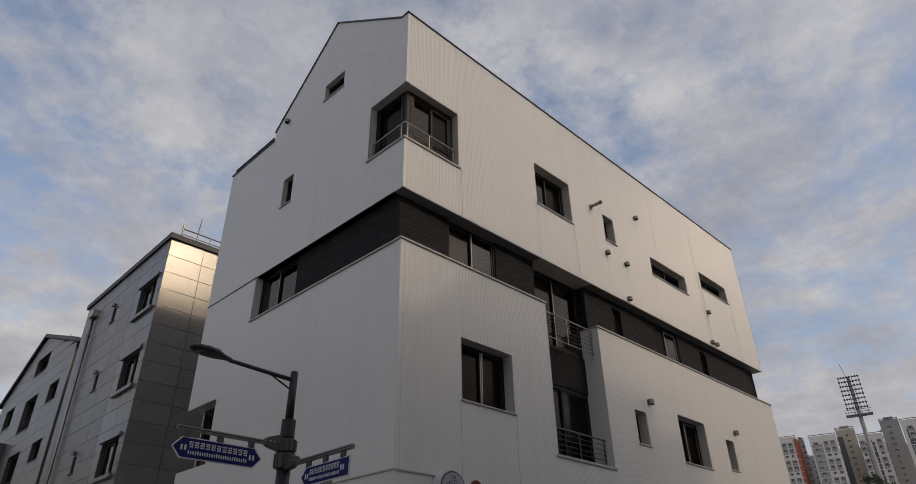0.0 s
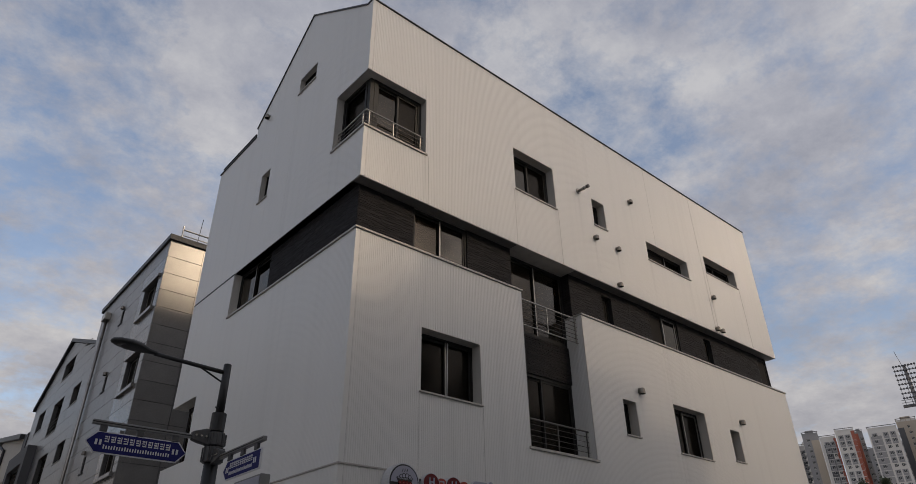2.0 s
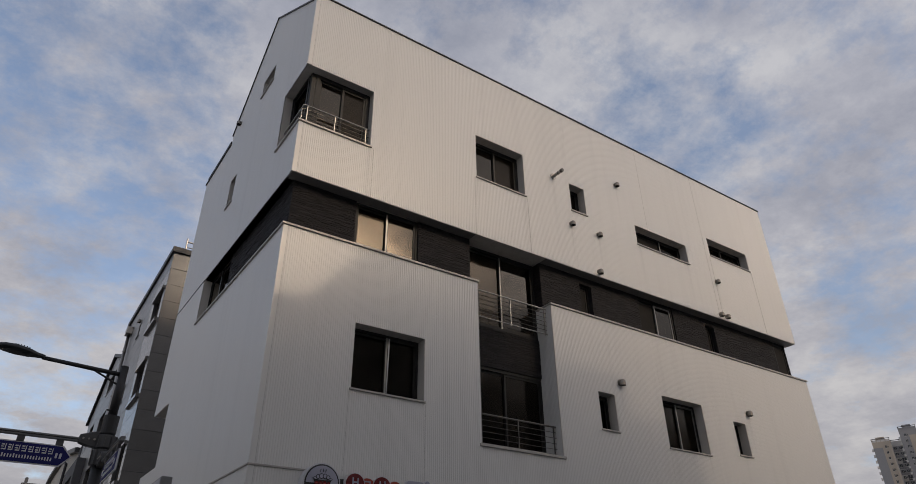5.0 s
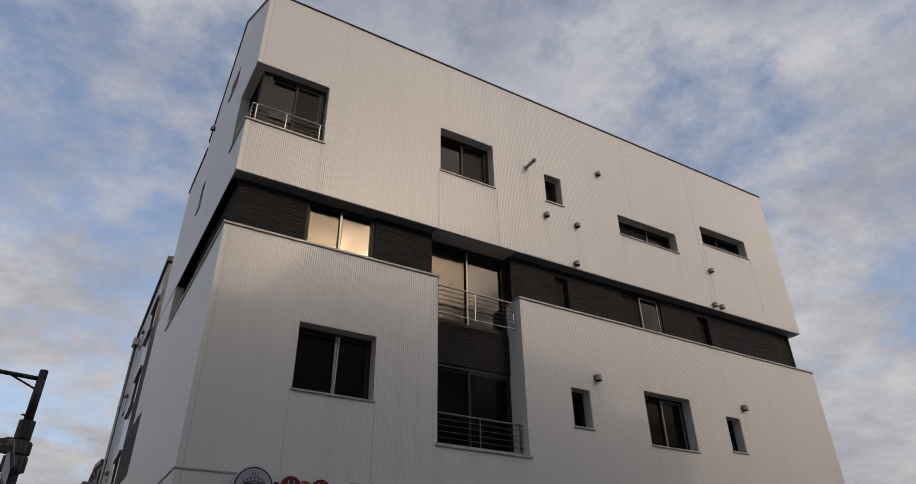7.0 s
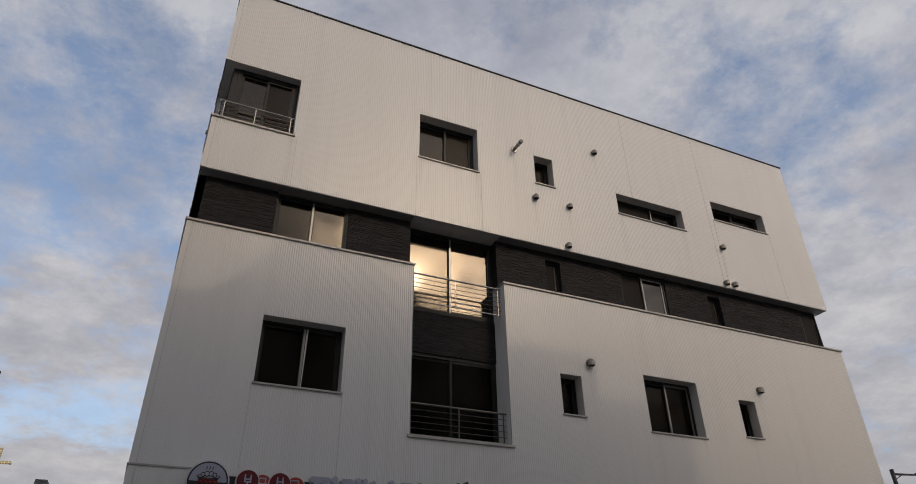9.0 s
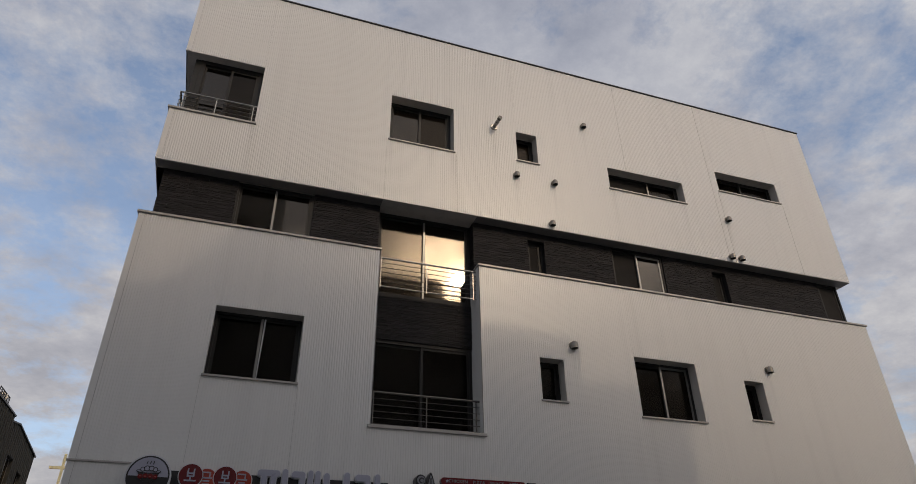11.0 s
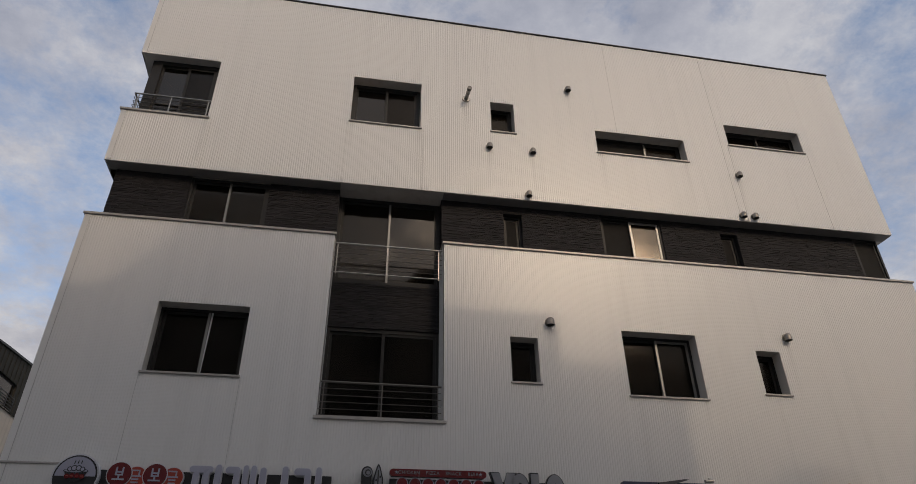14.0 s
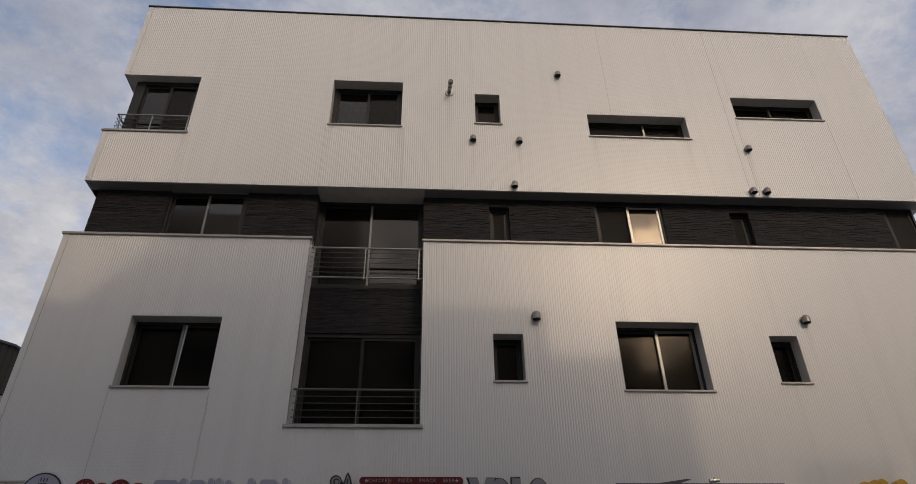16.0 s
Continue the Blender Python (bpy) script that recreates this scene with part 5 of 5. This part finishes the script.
g = slab(Geo(), LB, 47.25, 57.0, 0.0, 0.35, 0.0, b_top, holes2, [50.6]).box(47.25, 57, 0.7, 8, 0, 13.4, LB)
l2_wall = part("wall", g, SEAMMETAL, l2)
for k in range(20):
    y = 47.5 + k * 0.48
    for s0, s1 in gaps(y, y + 0.03, 6.0, b_top(y), holes2):
        part("seam", Geo().box(y, y + 0.03, -0.035, 0.0, s0, s1, LB), SEAMMETAL, l2_wall)
part("roof_edge", Geo().prism(47.25, 50.6, -0.1, 0.5, 14.55, 15.07, 14.65, 15.17, LB).prism(50.6, 57.1, -0.1, 0.5, 15.07, 14.33, 15.17, 14.43, LB), ROOFTRIM, l2)
for a, b, c, e in holes2:
    sliding_window(l2, LB, a, b, c, e, 0.2, 0.5, 0.03, light=True, pick=1, label="tall window")

# ---- houses across the road, behind the viewer ----
for nm, x0, x1, z, lab in (("opposite_house", 10.32, 22.6, 17.9, "tall plain rendered house across the road"), ("opposite_house", 22.61, 24.9, 16.95, "narrow plain rendered house across the road"), ("opposite_house", -14.0, 10.3, 23.0, "high plain rendered house across the road"), ("opposite_house", 24.91, 48.0, 14.2, "plain rendered house across the road")):
    o = thing(nm, ((x0 + x1) / 2, -16, 0), lab, "house", "houses across the road")
    part("wall", Geo().box(x0, x1, -22, -10, 0, z), PALERENDER, o)
    if z > 17.5:
        part("roof_storey", Geo().plate([(14.46, 17.9), (15.6, 19.34), (19.26, 19.34), (19.66, 17.9)], -22, -10.01), CONCRETE, o)
    OF = Face((0, -10), (1, 0), (0, -1))
    n = max(1, int((x1 - x0) / 4.5))
    for fl_ in range(6 if z > 20 else 4):
        for k in range(n):
            u = x0 + (k + 0.5) * (x1 - x0) / n
            part("window", Geo().box(u - 0.8, u + 0.8, -0.03, 0.05, 4.8 + fl_ * 3.0, 6.2 + fl_ * 3.0, OF), FARGLASS, o)


# ---- far apartment towers ----
def direction(az, el, dist):
    a, e = radians(az), radians(el)
    return Vector((math.sin(a) * dist, math.cos(a) * dist, 1.84 + math.tan(e) * dist))


def tower(az0, az1, el, dist, style, label):
    """A slab block seen end on: walls, a coloured strip, windows floor by floor, a roof box."""
    p, q = direction(az0, 0, dist), direction(az1, 0, dist)
    top = 1.84 + math.tan(radians(el)) * dist
    along = Vector((q.x - p.x, q.y - p.y, 0))
    w = along.length
    along.normalize()
    inward = Vector((-along.y, along.x, 0))
    if inward.dot(Vector((p.x, p.y, 0))) < 0:
        inward = -inward
    F = Face((p.x, p.y), along[:2], inward[:2])
    t = thing("apartment_tower", F.at(w / 2, 6, 0), label, "apartment tower", "far apartment towers")
    main = {"white": APT_W, "grey": APT_G, "beige": APT_B}[style[0]]
    rng = random.Random(int(az0 * 100))
    part("body", Geo().box(0, w, 0, 12, 0, top, F), main, t)
    # open frame of the roof parapet
    p_ = part("parapet", Geo().box(-0.1, w + 0.1, -0.1, 0.3, top + 1.5, top + 1.75, F).box(-0.1, 0.3, 0.3, 12, top + 1.5, top + 1.75, F), APT_D, t, "dark open roof frame")
    for k in range(5):
        u = 0.1 + (w - 0.4) * k / 4
        part("parapet_post", Geo().box(u, u + 0.25, 0.0, 0.25, top, top + 1.5, F), main, p_)
    part("parapet_wall", Geo().box(0.05, w - 0.05, 0.3, 0.5, top, top + 1.1, F), APT_W if style[0] != "grey" else APT_G, p_)
    if style[0] != "white":
        part("lift_tower", Geo().box(w * 0.25, w * 0.75, 2, 8, top, top + 2.8, F), main, t)
    for u0, u1, m in style[1]:
        if u1 > u0:
            part("strip", Geo().box(u0 * w, u1 * w, -0.12, 0, 0, top - (0.0 if m is APT_R else 3.0), F), m, t)
    floors = 15
    for k in range(floors):
        z = top - 3.4 - k * 2.9
        for j, u in enumerate(style[2]):
            hw = 0.55 if style[3] else 0.42
            if style[3] and k % 3 != 2:
                part("bay_panel", Geo().box(u * w - 1.15, u * w + 1.15, -0.16, 0, z - 1.1, z + 1.7, F), APT_G, t)
            win = part("window", Geo().box(u * w - hw, u * w + hw, -0.2, 0, z, z + 1.25, F), FARGLASS, t)
            part("window_frame", Geo().box(u * w - hw - 0.1, u * w + hw + 0.1, -0.24, 0, z - 0.14, z, F).box(u * w - 0.05, u * w + 0.05, -0.24, -0.2, z, z + 1.25, F), APT_W, win)
            if rng.random() < 0.5:
                part("window", Geo().box(u * w + 0.7, u * w + 1.05, -0.2, 0, z + 0.3, z + 1.0, F), FARGLASS, t)
        if style[3]:
            part("floor_band", Geo().box(0.04 * w, 0.96 * w, -0.18, 0, z - 1.35, z - 1.15, F), APT_W, t)
        else:
            part("balcony", Geo().box(-0.9, 0.15 * w, 0.3, 2.2, z - 0.9, z + 0.2, F), APT_W, t)
    return t


tower(70.0, 71.25, 12.05, 390, ("white", [(0.82, 1.0, APT_R)], (0.25, 0.6), True), "white apartment tower with a brick red side")
tower(71.25, 71.75, 11.8, 400, ("grey", [(0.0, 0.4, APT_R)], (0.7,), False), "narrow grey tower with a red strip")
tower(72.1, 73.95, 11.9, 385, ("white", [(0.05, 0.42, APT_G)], (0.2, 0.58, 0.82), True), "white apartment tower with grey panels")
tower(74.0, 75.25, 12.2, 410, ("beige", [(0.0, 0.3, APT_D)], (0.55,), False), "beige grey tower with small windows")
tower(75.3, 76.9, 11.6, 395, ("white", [(0.25, 0.6, APT_D)], (0.12, 0.42, 0.8), True), "white tower with dark window panels")
tower(76.95, 78.15, 12.4, 405, ("grey", [(0.0, 0.0, APT_D)], (0.4,), False), "grey tower with small windows")
tower(78.2, 80.2, 12.2, 380, ("white", [(0.12, 0.36, APT_D)], (0.25, 0.55, 0.8), True), "white tower with dark window panels")
tower(65.9, 67.05, 11.5, 420, ("beige", [(0.0, 0.5, APT_G)], (0.7,), False), "grey beige tower with small windows")
tower(67.05, 67.75, 11.3, 425, ("white", [(0.5, 0.9, APT_D)], (0.25, 0.7), True), "white tower with dark window panels")
tower(67.75, 68.85, 12.1, 415, ("grey", [(0.5, 1.0, APT_B)], (0.3,), False), "tall grey and beige tower")
tower(68.87, 69.95, 11.7, 400, ("white", [(0.2, 0.6, APT_D), (0.85, 1.0, APT_R)], (0.4, 0.75), True), "white tower with dark panels and a red edge")

tower(71.6, 80.0, 10.6, 460, ("grey", [(0.1, 0.2, APT_D), (0.5, 0.6, APT_W), (0.8, 0.9, APT_B)], (0.05, 0.15, 0.3, 0.45, 0.55, 0.7, 0.85), False), "long grey apartment block behind the towers")

# ---- stadium floodlight ----
fd = 175
base = direction(75.85, 0, fd)
fl_side = Vector((base.y, -base.x, 0)).normalized()
F = Face((base.x, base.y), fl_side[:2], base.normalized()[:2])
mast = thing("stadium_floodlight", (base.x, base.y, 0), "grey stadium floodlight mast with rows of lamps", "floodlight")
zt = 1.84 + math.tan(radians(15.8)) * fd
zb = 1.84 + math.tan(radians(13.1)) * fd
part("mast", Geo().rod(F.at(0.2, 0.3, 0), F.at(0, 0.3, zt + 0.2), 0.75, 0.34, 16), APT_G, mast, smooth=True)
part("platform", Geo().box(-2.7, 2.7, -0.9, 0.9, zb - 0.15, zb + 0.1, F), APT_D, mast)
for k in range(8):
    z = zb + 1.7 + k * (zt - zb - 1.7) / 7
    row = part("lamp_row", Geo().rod(F.at(-2.15, 0, z), F.at(2.15, 0, z), 0.06, seg=6), APT_D, mast)
    for j in range(8):
        u = -2.05 + j * 0.585
        part("flood_lamp", Geo().rod(F.at(u, -0.45, z - 0.06), F.at(u, 0.05, z + 0.08), 0.24, 0.17, 8), APT_D, row)
for u in (-2.05, -0.7, 0.7, 2.05):
    part("upright", Geo().rod(F.at(u, 0.05, zb), F.at(u, 0.05, zt), 0.05, seg=6), APT_D, mast)
for z in (zb + 0.55, zb + 1.1):
    part("platform_rail", Geo().rod(F.at(-2.7, -0.9, z), F.at(2.7, -0.9, z), 0.05, seg=6), APT_D, mast)
part("aerial", Geo().rod(F.at(-0.3, 0.3, zt), F.at(-0.9, 0.3, zt + 3.6), 0.05, seg=5), APT_D, mast)

# ---- tree tops by the towers ----
def tree(x, y, top, spread, seed):
    """A tapered trunk with limbs and a loose crown of small leaf clumps."""
    rng = random.Random(seed)
    tp = Vector((x, y, 0))
    ob = thing("tree", tp, "dark green tree before the apartment towers", "tree", "trees before the towers")
    mid = top - spread * 1.25
    trunk = Geo().rod(tp, tp + Vector((0.1, 0, mid)), 0.32, 0.1, 8)
    for k in range(5):
        a = k * 2.4 + seed
        trunk.rod(tp + Vector((0, 0, mid * (0.55 + 0.07 * k))), tp + Vector((math.cos(a) * spread * 0.6, math.sin(a) * spread * 0.6, mid + 0.5 * k - 0.5)), 0.12, 0.03, 6)
    part("trunk", trunk, BARK, ob)
    g = Geo()
    clumps = []
    for k in range(26):
        a, zc = rng.uniform(0, 6.283), rng.uniform(-1, 1)
        rad = spread * math.sqrt(1 - 0.92 * zc * zc) * rng.uniform(0.35, 0.95)
        clumps.append((tp + Vector((math.cos(a) * rad, math.sin(a) * rad, mid + zc * spread * 1.15)), rng.uniform(0.35, 0.75)))
    for c, r in clumps:
        for k in range(70):
            q = c + Vector((rng.gauss(0, 0.5), rng.gauss(0, 0.5), rng.gauss(0, 0.45))) * r
            n = Vector((rng.uniform(-1, 1), rng.uniform(-1, 1), rng.uniform(-1, 1))).normalized()
            s1 = n.orthogonal().normalized() * rng.uniform(0.09, 0.2)
            s2 = n.cross(s1) * 0.6
            g.quad(q - s1, q + s2, q + s1, q - s2)
    part("crown", g, LEAF, ob)


for x, y, top, spread, seed in ((116.5, 30.4, 21.0, 2.6, 5), (115.0, 39.4, 20.0, 1.6, 11), (115.9, 36.5, 20.3, 1.6, 12)):
    tree(x, y, top, spread, seed)


# ---- stone slabs of the neighbours' walls, last ----
def slab_mesh(w, h, material):
    return Geo().box(0.008, w - 0.008, -0.03, 0.0, 0.008, h - 0.008).mesh("slab", material, 0.0)


def lay_slabs(parent, face, rot, u0, u1, z0, top, holes, row, length, pick, nmax=280):
    """Stone slabs course by course, cut round the openings."""
    cache = {}
    z, k = z0, 0
    while z < max(top(u0), top((u0 + u1) / 2), top(u1)) - 0.05:
        us = {u0, u1}
        u = u0 + length
        while u < u1 - 0.1:
            us.add(round(u, 3))
            u += length
        us |= {h[i] for h in holes for i in (0, 1) if h[2] < z + row and h[3] > z and u0 < h[i] < u1}
        us = sorted(us)
        for a, b in zip(us, us[1:]):
            if b - a < 0.04:
                continue
            ta, tb = min(z + row, top(a + 1e-4)), min(z + row, top(b - 1e-4))
            t = min(ta, tb)
            if abs(ta - tb) > 0.03 and max(ta, tb) - z > 0.08 and not gaps(a, b, z, z + row, holes)[1:]:
                me = Geo().prism(0.008, b - a - 0.008, -0.03, 0.0, 0.008, 0.008, max(0.009, ta - z - 0.008), max(0.009, tb - z - 0.008)).mesh("slab", pick(a, b, z))
                ob = new("slab", me)
                ob.parent = parent
                ob.matrix_basis = Matrix.Translation(face.at(a, 0.03, z)) @ rot
                continue
            for s0, s1 in gaps(a, b, z, t, holes):
                if s1 - s0 < 0.05:
                    continue
                m = pick(a, b, s0)
                key = (round(b - a, 3), round(s1 - s0, 3), m.name)
                if key not in cache:
                    cache[key] = slab_mesh(b - a, s1 - s0, m)
                ob = new("slab", cache[key])
                ob.parent = parent
                ob.matrix_basis = Matrix.Translation(face.at(a, 0.03, s0)) @ rot
        z, k = z + row, k + 1


ROT_W = Matrix(((0, 1, 0, 0), (1, 0, 0, 0), (0, 0, 1, 0), (0, 0, 0, 1)))
lay_slabs(nb_wall, NBW, ROT_W, 22.27, 30.6, 4.4, flat(14.3), nb_holes, 0.66, 1.25, lambda a, b, z: GRANITE_D if (a + b) / 2 < 25.1 and z < 13.2 else GRANITE_L)
lay_slabs(nb_wall, NBS, Matrix.Identity(4), 7.25, 11.0, 4.4, flat(14.3), [], 0.66, 1.25, lambda a, b, z: GRANITE_D)
lay_slabs(gh_wall, GH, ROT_W, 34.3, 46.6, 7.0, g_top, gh_holes, 0.66, 1.5, lambda a, b, z: GRANITE_L)
